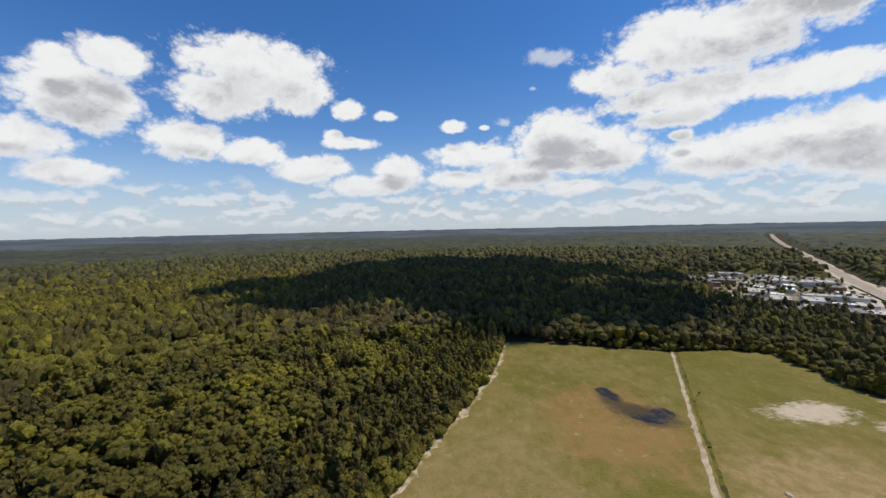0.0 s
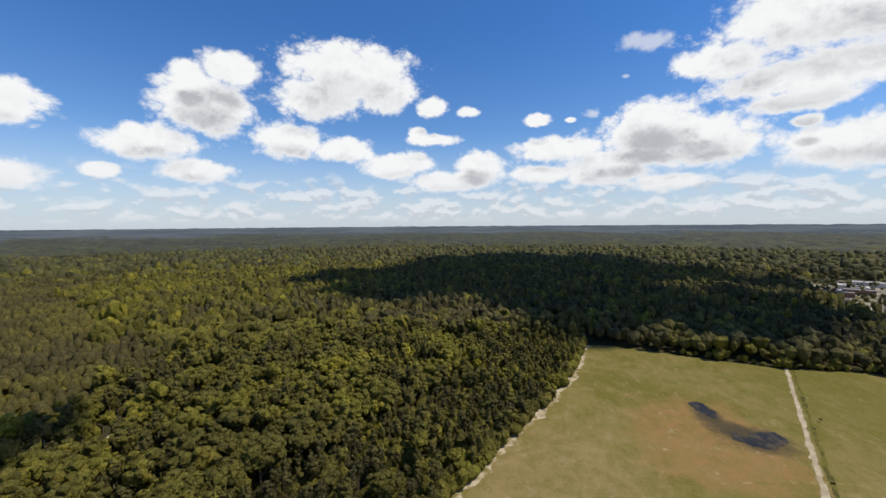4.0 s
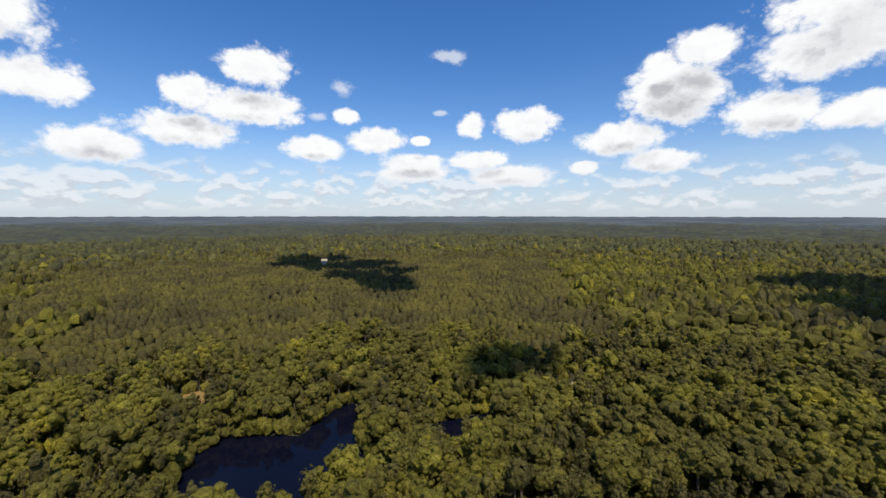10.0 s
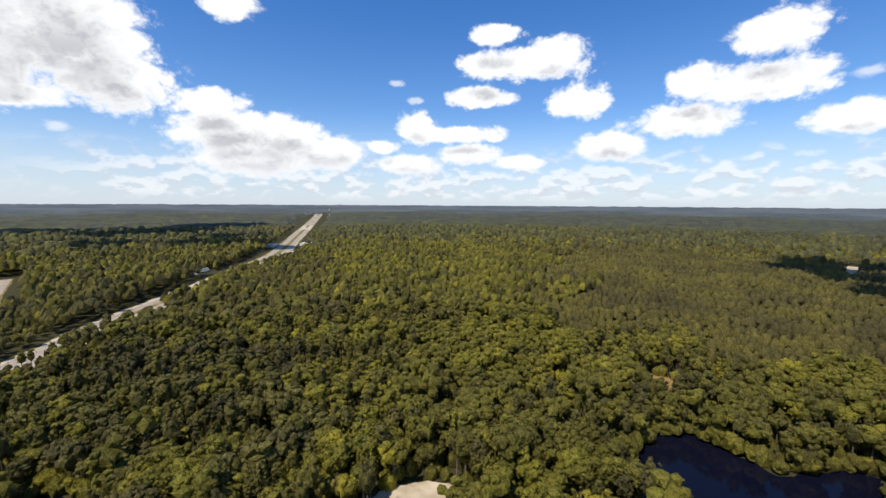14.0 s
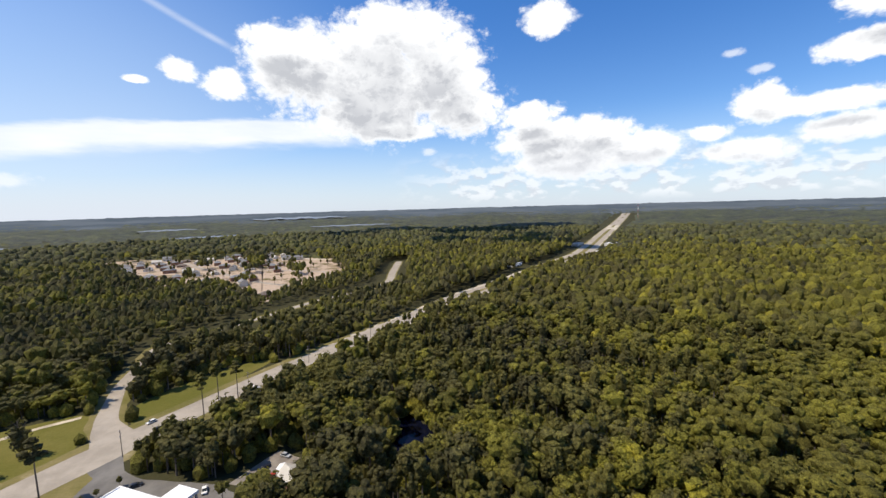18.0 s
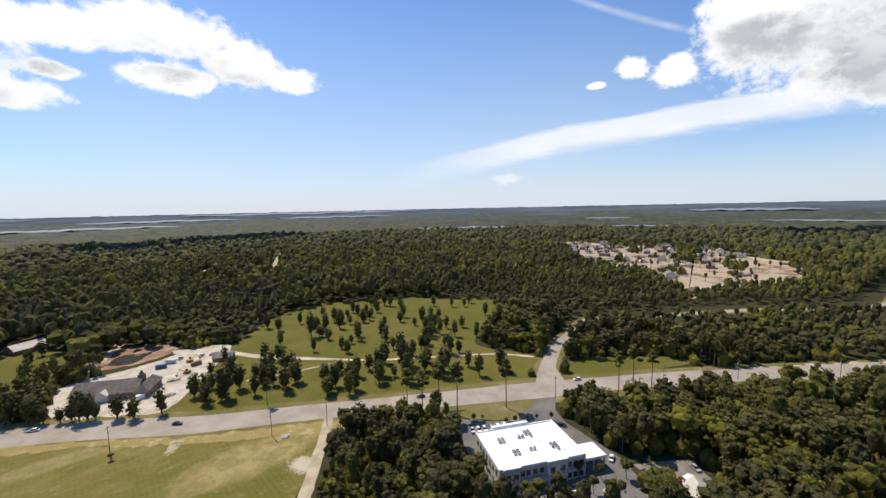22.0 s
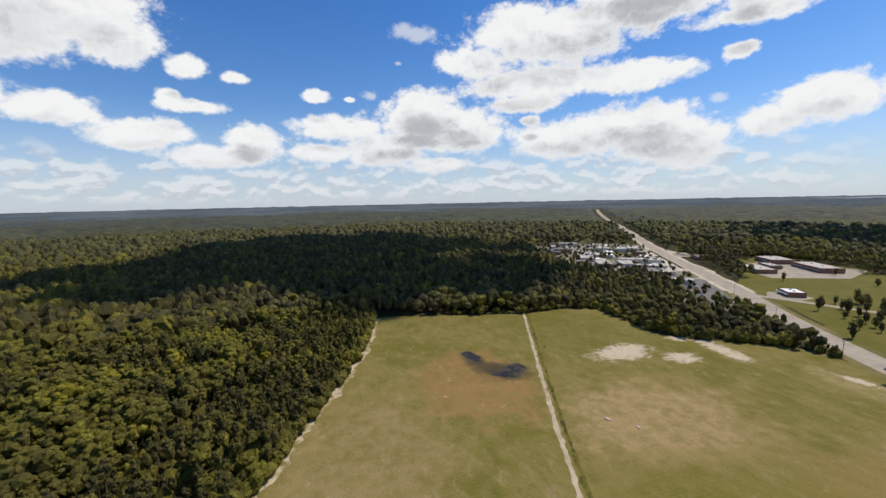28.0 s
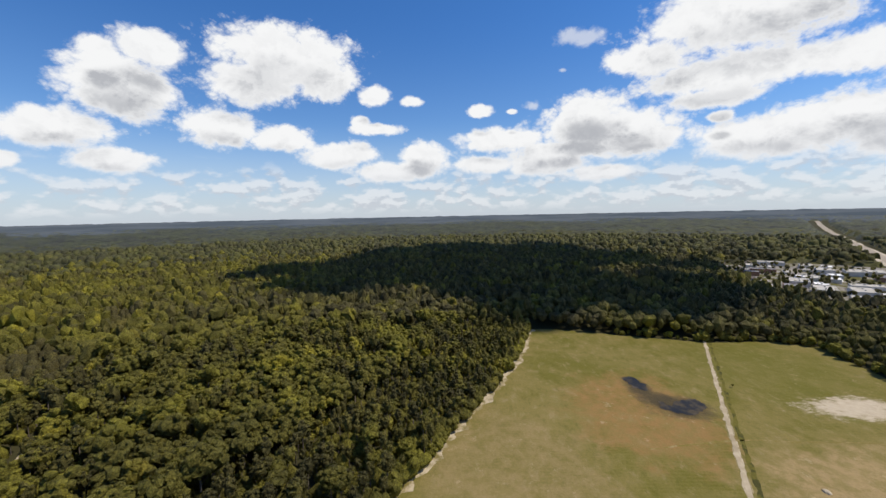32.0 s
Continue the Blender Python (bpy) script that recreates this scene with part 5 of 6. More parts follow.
def house(m, w, d, h, rise, roof_mat, wall_mat, label, hipped=False, chimney=False, group="", sill=True):
    root = thing("house", m, label, "house", group)
    part("wall", boxes((-w / 2, -d / 2, 0, w / 2, d / 2, h)) if hipped else gable_wall(w, d, h, rise), wall_mat, root)
    roof = part("roof", hip(w, d, h, rise) if hipped else gable(w, d, h, rise), roof_mat, root)
    if chimney:
        part("chimney", boxes((w * 0.2, -0.4, h, w * 0.2 + 0.8, 0.4, h + rise + 0.9)), BRICK, roof)
    part("door", boxes((-0.5, -d / 2 - 0.05, 0.1, 0.5, -d / 2 + 0.02, 2.15)), DARK_METAL, root)
    for x in (-w * 0.32, w * 0.32):
        window(root, x, -d / 2, 0.9, 1.4, 1.3, (0, -1), PALE_WALL, sill)
        window(root, x, d / 2, 0.9, 1.4, 1.3, (0, 1), PALE_WALL, sill)
    if sill:
        window(root, w / 2, 0, 0.9, 1.2, 1.3, (1, 0))
        window(root, -w / 2, 0, 0.9, 1.2, 1.3, (-1, 0))
    return root


def shop(m, w, d, h, wall_mat, roof_mat, label, units=2, group="", glass_front=True):
    """A flat-roofed commercial building with a parapet, shop windows and roof units."""
    root = thing("shop", m, label, "shop", group)
    part("wall", boxes((-w / 2, -d / 2, 0, w / 2, d / 2, h)), wall_mat, root)
    k = 0.3
    part("parapet", boxes((-w / 2 - 0.05, -d / 2 - 0.05, h, w / 2 + 0.05, -d / 2 + k, h + 0.7), (-w / 2 - 0.05, d / 2 - k, h, w / 2 + 0.05, d / 2 + 0.05, h + 0.7),
                          (-w / 2 - 0.05, -d / 2 + k, h, -w / 2 + k, d / 2 - k, h + 0.7), (w / 2 - k, -d / 2 + k, h, w / 2 + 0.05, d / 2 - k, h + 0.7)), wall_mat, root)
    part("roof", boxes((-w / 2 + k, -d / 2 + k, h, w / 2 - k, d / 2 - k, h + 0.25)), roof_mat, root)
    for i in range(units):
        x = (i - (units - 1) / 2) * w * 0.35
        part("roof_unit", boxes((x - 1, -0.8, h + 0.25, x + 1, 0.8, h + 1.5), bevel=0.05), METAL, root)
    if glass_front:
        n = max(2, int(w / 4))
        for i in range(n):
            window(root, (i + 0.5 - n / 2) * w / n, -d / 2, 0.6, w / n * 0.7, 2.0, (0, -1), DARK_METAL)
        part("awning", solid([(-w / 2, -d / 2, 3.3), (w / 2, -d / 2, 3.3), (w / 2, -d / 2 - 1.6, 2.9), (-w / 2, -d / 2 - 1.6, 2.9), (-w / 2, -d / 2, 3.15), (w / 2, -d / 2, 3.15), (w / 2, -d / 2 - 1.6, 2.75), (-w / 2, -d / 2 - 1.6, 2.75)],
                             [(0, 1, 2, 3), (7, 6, 5, 4), (0, 3, 7, 4), (1, 5, 6, 2), (3, 2, 6, 7), (0, 4, 5, 1)]), roof_mat, root)
    return root


# ---- the two-storey office ----
def office():
    root = thing("office_building", Matrix.Translation((-121.0, -91.5, 0)) @ Matrix.Rotation(radians(-26.5), 4, "Z"), "two-storey pale grey office with a white flat roof", "office building")
    w, d, h = 34.0, 25.0, 8.2
    x, y = w / 2, d / 2
    part("wall", boxes((-x, -y, 0, x, y, h), bevel=0.05), STUCCO, root)
    part("roof", boxes((-x + 0.35, -y + 0.35, h, x - 0.35, y - 0.35, h + 0.3)), WHITE_ROOF, root)
    for r in ((-x - 0.1, -y - 0.1, h, x + 0.1, -y + 0.35, h + 0.75), (-x - 0.1, y - 0.35, h, x + 0.1, y + 0.1, h + 0.75), (-x - 0.1, -y + 0.35, h, -x + 0.35, y - 0.35, h + 0.75), (x - 0.35, -y + 0.35, h, x + 0.1, y - 0.35, h + 0.75)):
        part("parapet", boxes(r, bevel=0.04), WHITE_ROOF, root)
    # projecting bays carry a higher parapet
    for u0, u1 in ((-9.0, -1.0), (9.5, 16.0)):
        part("bay", boxes((u0, y, 0, u1, y + 1.1, h + 0.9), bevel=0.05), STUCCO, root)
        part("bay_coping", boxes((u0 - 0.1, y - 0.5, h + 0.9, u1 + 0.1, y + 1.2, h + 1.1)), WHITE_ROOF, root)
    part("cornice", boxes((-x - 0.2, y, 4.0, -9.0, y + 0.25, 4.3), (-1.0, y, 4.0, 9.5, y + 0.25, 4.3)), CONCRETE, root, "pale concrete string course")
    for z in (0.9, 5.1):
        for u in (-15.2, -12.8, -10.4, 0.8, 3.4, 6.0, 8.2):
            window(root, u, y, z, 1.7, 1.8, (0, 1), DARK_METAL)
        for u in (-7.0, -3.0, 11.2, 14.2):
            window(root, u, y + 1.1, z, 1.9, 1.8, (0, 1), DARK_METAL)
        for u in (-9.6, -6.4, -3.2, 0.0, 3.2, 6.4, 9.6):
            window(root, x, u, z, 1.6, 1.8, (1, 0), DARK_METAL)
            window(root, -x, u, z, 1.6, 1.8, (-1, 0), DARK_METAL)
        for u in (-13, -9, -5, -1, 3, 7, 11):
            window(root, u, -y, z, 1.7, 1.8, (0, -1), DARK_METAL)
    # entrance canopy on the drive side, on four columns
    can = part("entrance_canopy", boxes((-x - 10.0, y - 10.5, 4.6, -x, y - 1.5, 5.7), bevel=0.06), WHITE_ROOF, root)
    for u, v in ((-x - 9.4, y - 2.2), (-x - 9.4, y - 9.8), (-x - 4.8, y - 2.2), (-x - 4.8, y - 9.8)):
        part("column", boxes((u - 0.3, v - 0.3, 0, u + 0.3, v + 0.3, 4.6), bevel=0.05), CONCRETE, can)
    part("porch_roof", boxes((-1.5, y, 3.2, 8.0, y + 2.4, 3.6)), CONCRETE, root)
    part("stair_tower", boxes((-6, -y - 1.4, 0, 10, -y, h + 1.4), bevel=0.05), WHITE_ROOF, root)
    # clusters of roof units
    for u, v, n in ((9.5, -4.0, 4), (7.0, 4.6, 4), (0.2, 5.0, 2), (-2.5, -6.4, 5), (-8.5, 4.2, 5), (1.0, -3.6, 2)):
        for i in range(n):
            a, b = u + (i % 2) * 1.5 - 0.7, v + (i // 2) * 1.5 - 0.7
            unit = part("roof_unit", boxes((a - 0.5, b - 0.5, h + 0.3, a + 0.5, b + 0.5, h + 1.35), bevel=0.05), METAL, root)
            part("fan_grille", rod(bmesh.new(), (a, b, h + 1.35), (a, b, h + 1.41), 0.4, 0.4, 10), DARK_METAL, unit)
    for u, v in ((-4.5, 0.5), (4.0, -9.0), (-11.0, 8.0)):
        part("vent_pipe", rod(bmesh.new(), (u, v, h + 0.3), (u, v, h + 1.0), 0.14, 0.14, 8), METAL, root)


office()


# ---- the brown-roofed hall with its building site ----
def hall():
    root = thing("brick_hall", Matrix.Translation((-2.0, -286.0, 0)) @ Matrix.Rotation(radians(-28), 4, "Z"), "low brick hall with a brown-grey shingle roof beside a gravel lot", "hall")
    part("wall", gable_wall(31, 15, 3.6, 4.6), BRICK, root)
    part("roof", gable(31, 15, 3.6, 4.6, 0.7, 0.25), SHINGLE, root)
    wing = part("wing", boxes((-21.5, -9.0, 0, -15.3, 9.5, 3.6)), BRICK, root)
    v = [(-22.3, -9.8, 3.4), (-14.6, -9.8, 3.4), (-14.6, 10.3, 3.4), (-22.3, 10.3, 3.4), (-18.4, -6.0, 7.4), (-18.4, 6.5, 7.4)]
    part("wing_roof", solid(v, [(0, 1, 4), (1, 2, 5, 4), (2, 3, 5), (3, 0, 4, 5), (0, 3, 2, 1)]), SHINGLE, wing)
    part("porch_gable", solid([(-3, 7, 0.2), (3, 7, 0.2), (3, 10, 0.2), (-3, 10, 0.2), (-3, 7, 3.4), (3, 7, 3.4), (3, 10, 3.4), (-3, 10, 3.4), (0, 10, 5.6), (0, 5, 5.6)],
                              [(0, 1, 5, 4), (1, 2, 6, 5), (2, 3, 7, 8, 6), (3, 0, 4, 7), (4, 5, 9), (5, 6, 8, 9), (7, 4, 9, 8), (0, 3, 2, 1)]), PALE_WALL, root, "white gabled entrance porch")
    part("tower", boxes((-16.4, -3.0, 3.6, -13.4, 0.0, 9.6), bevel=0.05), BRICK, root)
    part("spire", rod(bmesh.new(), (-14.9, -1.5, 9.6), (-14.9, -1.5, 12.0), 1.6, 0.1, 4), SHINGLE, root)
    for u in (-12, -8, 8, 12):
        window(root, u, 7.5, 1.0, 1.5, 1.7, (0, 1))
        window(root, u, -7.5, 1.0, 1.5, 1.7, (0, -1))


hall()
house(pose(-62, -300, 0, 0, 0, 150), 12, 7, 3.0, 2.2, GREY_ROOF, BRICK, "small grey-roofed outbuilding at the gravel lot's edge")
house(pose(42, -427, 0, 0, 0, 30), 20, 13, 3.2, 3.4, TAN_ROOF, BRICK, "pale-roofed brick house among trees", chimney=True)
house(pose(-236, -60, 0, 0, 0, 35), 13, 8, 2.8, 2.2, RED_ROOF, PALE_WALL, "small house with a rusty red roof in the woods")
house(pose(-226, -78, 0, 0, 0, 35), 8, 6, 2.6, 1.8, TAN_ROOF, PALE_WALL, "small pale shed beside the highway woods")
house(pose(-134, -742, 0, 0, 0, 10), 24, 13, 3.5, 3.0, TAN_ROOF, PALE_WALL, "pale-roofed house far off in the woods")
house(pose(-205, -690, 0, 0, 0, 40), 18, 11, 3.5, 3.0, GREY_ROOF, PALE_WALL, "grey-roofed house far off in the woods")
house(pose(-153, -44, 0, 0, 0, 60), 5, 3.2, 2.4, 0.6, WHITE_ROOF, PALE_WALL, "small white shed by the side lot")
house(pose(-147, -40, 0, 0, 0, 40), 11, 7, 2.8, 2.0, TAN_ROOF, BRICK, "low tan-roofed house under trees")


# ---- houses of the development ----
def development():
    r = random.Random(5)
    styles = [(SHINGLE, BRICK, "new brick house with a brown shingle roof on bare soil", True), (GREY_ROOF, PALE_WALL, "new cream house with a grey shingle roof on bare soil", False),
              (TAN_ROOF, PALE_WALL, "unfinished pale house frame on bare soil", False), (GREY_ROOF, BRICK, "new brick house with a grey hipped roof on bare soil", True)]
    made = [house(pose(-560, -190 - 30 * i, 0), 15 + i, 11, 3.2 + (i % 2) * 2.4, 3.2, s[0], s[1], s[2], s[3], group="houses of the development", sill=False) for i, s in enumerate(styles)]
    count = 0
    for row in range(12):
        for k in range(15):
            x, y = -500 - 40 * row + r.uniform(-8, 8), -90 - 34 * k + r.uniform(-7, 7) + 8 * row
            p = (np.array([x]), np.array([y]))
            if inside(*p, SITE_EDGE)[0] and r.random() < (0.85 if y < -200 else 0.3) and not (y > -190 and x < -690) and wave(*p, 95, 77)[0] < 0.55:
                m = pose(x, y, 0, 0, 0, r.choice((0, 90, 180, 270)) + r.uniform(-8, 8) + 20)
                i = r.randrange(4)
                if count < 4:
                    made[count].matrix_basis = m
                else:
                    copy_thing(made[i], m)
                count += 1


development()
ribbon("estate_road", [(-545, -120), (-600, -190), (-680, -260), (-760, -330), (-880, -420)], 8, 0.1, ASPHALT, "new pale road of the development", "road")
ribbon("estate_road", [(-640, -70), (-700, -160), (-760, -330), (-780, -450)], 8, 0.11, ASPHALT, "new pale road of the development", "road")
ribbon("haul_road", [(-830, -90), (-860, -170), (-940, -230)], 16, 0.12, SAND, "pale haul road on the graded site", "road", fray=4)


# ---- the small town ----
def town():
    r = random.Random(9)
    styles = [(STUCCO, WHITE_ROOF, "low commercial building with a white flat roof"), (PALE_WALL, TAN_ROOF, "cream shop with a tan flat roof"), (BRICK, GREY_ROOF, "brick shop with a grey flat roof"), (STUCCO, CONCRETE, "pale stucco store with a grey roof")]
    shops = [shop(pose(500 + 30 * i, -450, 0), 22 + 5 * i, 14 + 2 * i, 4.4 + 0.6 * i, s[0], s[1], s[2] + " in the small town", 2, "shops of the town") for i, s in enumerate(styles)]
    homes = [house(pose(560 + 24 * i, -400, 0), 15, 10, 3.2, 2.6, m, PALE_WALL, "small town house with a %s roof" % c, bool(i % 2), group="houses of the town", sill=False) for i, (m, c) in enumerate(((GREY_ROOF, "grey shingle"), (TAN_ROOF, "tan metal"), (SHINGLE, "brown shingle")))]
    n = [0, 0]
    for row in range(9):
        for k in range(12):
            along, side = row * 52, 30 + k * 34
            x = 300 + along * 0.80 + side * 0.57 * 0.9 + r.uniform(-8, 8)
            y = -398 - along * 0.52 + side * 0.80 * 0.62 + r.uniform(-8, 8)
            p = (np.array([x]), np.array([y]))
            if not inside(*p, TOWN_EDGE)[0] or from_line(*p, MAIN_ROAD)[0] < 24 or r.random() < 0.32:
                continue
            m = pose(x, y, 0, 0, 0, -34 + r.choice((0, 90, 180)) + r.uniform(-4, 4))
            j = 0 if side < 110 or r.random() < 0.4 else 1
            pool = (shops, homes)[j]
            if n[j] < len(pool):
                pool[n[j]].matrix_basis = m
            else:
                copy_thing(pool[r.randrange(len(pool))], m)
            n[j] += 1


town()
for spot in ((375, -560, 46, 24, 5.0), (350, -635, 60, 26, 6.0), (415, -655, 44, 30, 6.0), (385, -600, 30, 14, 4.5)):
    shop(pose(spot[0], spot[1], 0, 0, 0, 150), *spot[2:], BRICK, CONCRETE, "long low brick complex with a pale flat roof", 4)
shop(pose(268, -452, 0, 0, 0, 145), 21, 15, 4.6, BRICK, WHITE_ROOF, "small brick bank with a bright white flat roof", 2)
shop(pose(480, -592, 0, 0, 0, 145), 34, 22, 5.0, BRICK, SHINGLE, "brick store with a dark roof beside the highway", 2)
shop(pose(560, -655, 0, 0, 0, 145), 30, 18, 5.0, STUCCO, WHITE_ROOF, "white-roofed store beyond the town crossing", 2)
shop(pose(1010, -1010, 0, 0, 0, 145), 60, 30, 7, STUCCO, WHITE_ROOF, "large pale warehouse by the far highway", 2)
shop(pose(1050, -880, 0, 0, 0, 145), 50, 26, 7, STUCCO, TAN_ROOF, "pale warehouse by the far highway", 2)
shop(pose(-640, 195, 0, 0, 0, 130), 26, 14, 5, STUCCO, WHITE_ROOF, "white roadside store by the highway", 2)
shop(pose(-745, 395, 0, 0, 0, 130), 22, 14, 5, PALE_WALL, TAN_ROOF, "tan-roofed store by the far highway", 1)
shop(pose(-880, 500, 0, 0, 0, 130), 34, 18, 6, STUCCO, WHITE_ROOF, "white warehouse by the far highway", 2)
shop(pose(-905, 430, 0, 0, 0, 130), 30, 16, 6, STUCCO, CONCRETE, "grey warehouse by the far highway", 2)
lot("bank_lot", [(250, -430), (272, -422), (288, -448), (274, -466), (252, -458)], 0.1, ASPHALT, "pale asphalt forecourt of the bank")
ribbon("bank_street", [(300, -412), (262, -428), (224, -440), (190, -452)], 8, 0.09, ASPHALT, "pale street past the bank", "road")
lot("highway_lot", [(262, -337), (246, -352), (292, -398), (360, -448), (374, -425), (330, -385)], 0.1, DARK_ASPHALT, "grey asphalt parking lot beside the highway")
lot("town_lot", [(407, -481), (607, -614), (622, -591), (422, -458)], 0.1, GRAVEL, "pale sandy yards along the highway in the town")
lot("town_lot", [(520, -585), (600, -640), (585, -662), (505, -607)], 0.1, GRAVEL, "pale sandy yard across the highway")
sheet("roadside_lot", [(-430, 95), (-405, 66), (-390, 75), (-400, 105)], 0.1, GRAVEL, "pale roadside yard with parked vehicles", soft=2, seed=33)

# ---- vehicles ----
def car(m, paint, label, kind="car", group=""):
    """A car 4.5 m long: body, cabin with windows, wheels with rims, lights."""
    root = thing(kind, m, label, kind, group)
    tall = 1.0 if kind == "car" else 1.25
    part("body", boxes((-2.25, -0.9, 0.32, 2.25, 0.9, 0.85 * tall), bevel=0.12), paint, root)
    if kind == "pickup_truck":
        cab = [(-0.3, 1.4), (0.15, 1.15), (-0.3, 1.4)]
        x0, x1, x2, x3, top = -0.5, 1.3, -0.3, 0.7, 1.85
        part("bed", boxes((-2.2, -0.82, 1.06, -0.6, 0.82, 1.12)), DARK_METAL, root)
    else:
        x0, x1, x2, x3, top = -1.9, 1.2, -1.3, 0.35, 1.45 * tall
    z = 0.84 * tall
    cabin = part("cabin", solid([(x0, -0.82, z), (x1, -0.82, z), (x1, 0.82, z), (x0, 0.82, z), (x2, -0.66, top), (x3, -0.66, top), (x3, 0.66, top), (x2, 0.66, top)],
                                [(0, 3, 2, 1), (4, 5, 6, 7), (0, 1, 5, 4), (1, 2, 6, 5), (2, 3, 7, 6), (3, 0, 4, 7)]), GLASS, root, "dark window glass")
    part("car_roof", boxes((x2 - 0.05, -0.68, top - 0.03, x3 + 0.05, 0.68, top + 0.05), bevel=0.03), paint, cabin)
    for x in (-1.4, 1.4):
        for y in (-0.86, 0.86):
            wheel = part("wheel", rod(bmesh.new(), (x, y - 0.11, 0.33), (x, y + 0.11, 0.33), 0.33, 0.33, 10), RUBBER, root)
            part("rim", rod(bmesh.new(), (x, y - 0.13, 0.33), (x, y + 0.13, 0.33), 0.19, 0.19, 8), METAL, wheel)
    for y in (-0.65, 0.65):
        part("headlight", boxes((2.2, y - 0.17, 0.55, 2.27, y + 0.17, 0.7)), CONCRETE, root)
        part("tail_light", boxes((-2.27, y - 0.17, 0.58, -2.2, y + 0.17, 0.74)), CAR_RED, root)
    return root


def road_heading(x, y, line):
    """The direction of a road near a point, in degrees."""
    best = min(zip(line, line[1:]), key=lambda s: from_line(np.array([x]), np.array([y]), list(s))[0])
    return math.degrees(math.atan2(best[1][1] - best[0][1], best[1][0] - best[0][0]))


PAINTS = {"white": CAR_WHITE, "black": CAR_BLACK, "silver": CAR_SILVER, "red": CAR_RED, "blue": CAR_BLUE}
FIRST = {}


def park(kind, colour, x, y, turn, where, z=0.15, group=""):
    label = "%s %s %s" % (colour, kind.replace("_", " "), where)
    m = pose(x, y, z, 0, 0, turn)
    key = (kind, colour)
    if key not in FIRST:
        FIRST[key] = car(m, PAINTS[colour], label, kind, group)
        return FIRST[key]
    return tagged(copy_thing(FIRST[key], m), label, kind, group or "vehicles")


for colour, x, y, back in (("black", -24, -222, 0), ("white", 27, -262, 180), ("black", -196, -112, 0), ("white", -203, -119, 180), ("black", -199, -106, 0), ("white", -270, -64, 0), ("black", -125, -164, 180),
                           ("silver", 186, -344, 0), ("white", 176, -330, 0), ("black", 212, -352, 180), ("white", 130, -305, 0), ("white", -345, -4, 0), ("black", -420, 62, 180), ("white", -437, 70, 180), ("silver", 96, -288, 0)):
    park("car", colour, x, y, road_heading(x, y, MAIN_ROAD) + back, "driving on the wide highway", 0.145)
# a row of parked cars behind the office
for i, colour in enumerate(("white", "white", "white", "silver", "white", "white", "black")):
    f = i * 2.9
    park("car" if i % 3 else "pickup_truck", colour, -121.5 - f * 0.86 * (1 if i < 4 else 1.08), -122.5 + f * 0.50, 63.5, "parked in a row behind the office", 0.095, "cars behind the office")
for colour, x, y, a in (("white", -107, -76, 63), ("white", -110.5, -73.5, 63), ("silver", -115, -70.5, 63), ("white", -119, -69, 63), ("white", -147, -71, 20), ("black", -154, -98, 120), ("white", -128, -62, 100)):
    park("car", colour, x, y, a, "parked in the office lot", 0.095, "cars in the office lot")
for colour, x, y, a in (("black", -157, -53, 150), ("white", -150, -56, 150), ("red", -151, -48, 60), ("silver", -164, -47, 60)):
    park("car", colour, x, y, a, "parked in the side lot among trees", 0.095, "cars in the side lot")
r = random.Random(3)
for i in range(26):
    k, s = i // 13, i % 13
    x, y = 300 + s * 4.6 - k * 9, -372 - s * 4.2 + k * 9
    if r.random() < 0.75 and inside(np.array([x]), np.array([y]), [(285, -345), (262, -357), (292, -400), (360, -450), (372, -425), (330, -385)])[0]:
        park("car", r.choice(("white", "silver", "black", "red", "white")), x, y, 50 + r.uniform(-3, 3), "parked in the highway lot", 0.105, "cars in the highway lot")
for i in range(70):
    x, y = r.uniform(340, 640), r.uniform(-680, -400)
    p = (np.array([x]), np.array([y]))
    if inside(*p, COMPLEX_EDGE)[0] or (inside(*p, TOWN_EDGE)[0] and r.random() < 0.4):
        park("car", r.choice(("white", "silver", "white", "red", "black")), x, y, r.choice((55, 145, 235)), "parked in the town", 0.08, "cars in the town")
for i in range(7):
    park(r.choice(("car", "pickup_truck")), r.choice(("white", "silver", "red")), -398 - i * 3.6, 72 + i * 3.3, 130, "parked in the roadside yard", 0.105, "vehicles in the roadside yard")
for colour, x, y in (("white", -52, -318), ("silver", -40, -322)):
    park("pickup_truck", colour, x, y, r.uniform(0, 180), "parked on the gravel building site", 0.095)


def excavator(m, label):
    root = thing("excavator", m, label, "excavator")
    for y in (-1.1, 1.1):
        part("track", boxes((-1.8, y - 0.3, 0, 1.8, y + 0.3, 0.8), bevel=0.2), RUBBER, root)
    part("body", boxes((-1.9, -1.2, 0.8, 1.2, 1.2, 1.9), bevel=0.1), ORANGE, root)
    part("cab", boxes((0.1, 0.2, 1.9, 1.3, 1.2, 3.0), bevel=0.08), GLASS, root)
    part("boom", rod(rod(bmesh.new(), (1.2, -0.4, 1.6), (4.2, -0.4, 4.0), 0.28, 0.2), (4.2, -0.4, 4.0), (6.4, -0.4, 1.4), 0.2, 0.14), ORANGE, root)
    part("bucket", boxes((6.0, -0.9, 0.4, 6.9, 0.1, 1.4), bevel=0.1), DARK_METAL, root)


excavator(pose(-39, -291, 0.1, 0, 0, 30), "yellow excavator standing on the gravel building site")
excavator(pose(-44, -312, 0.1, 0, 0, 200), "yellow digger beside the red clay pit")


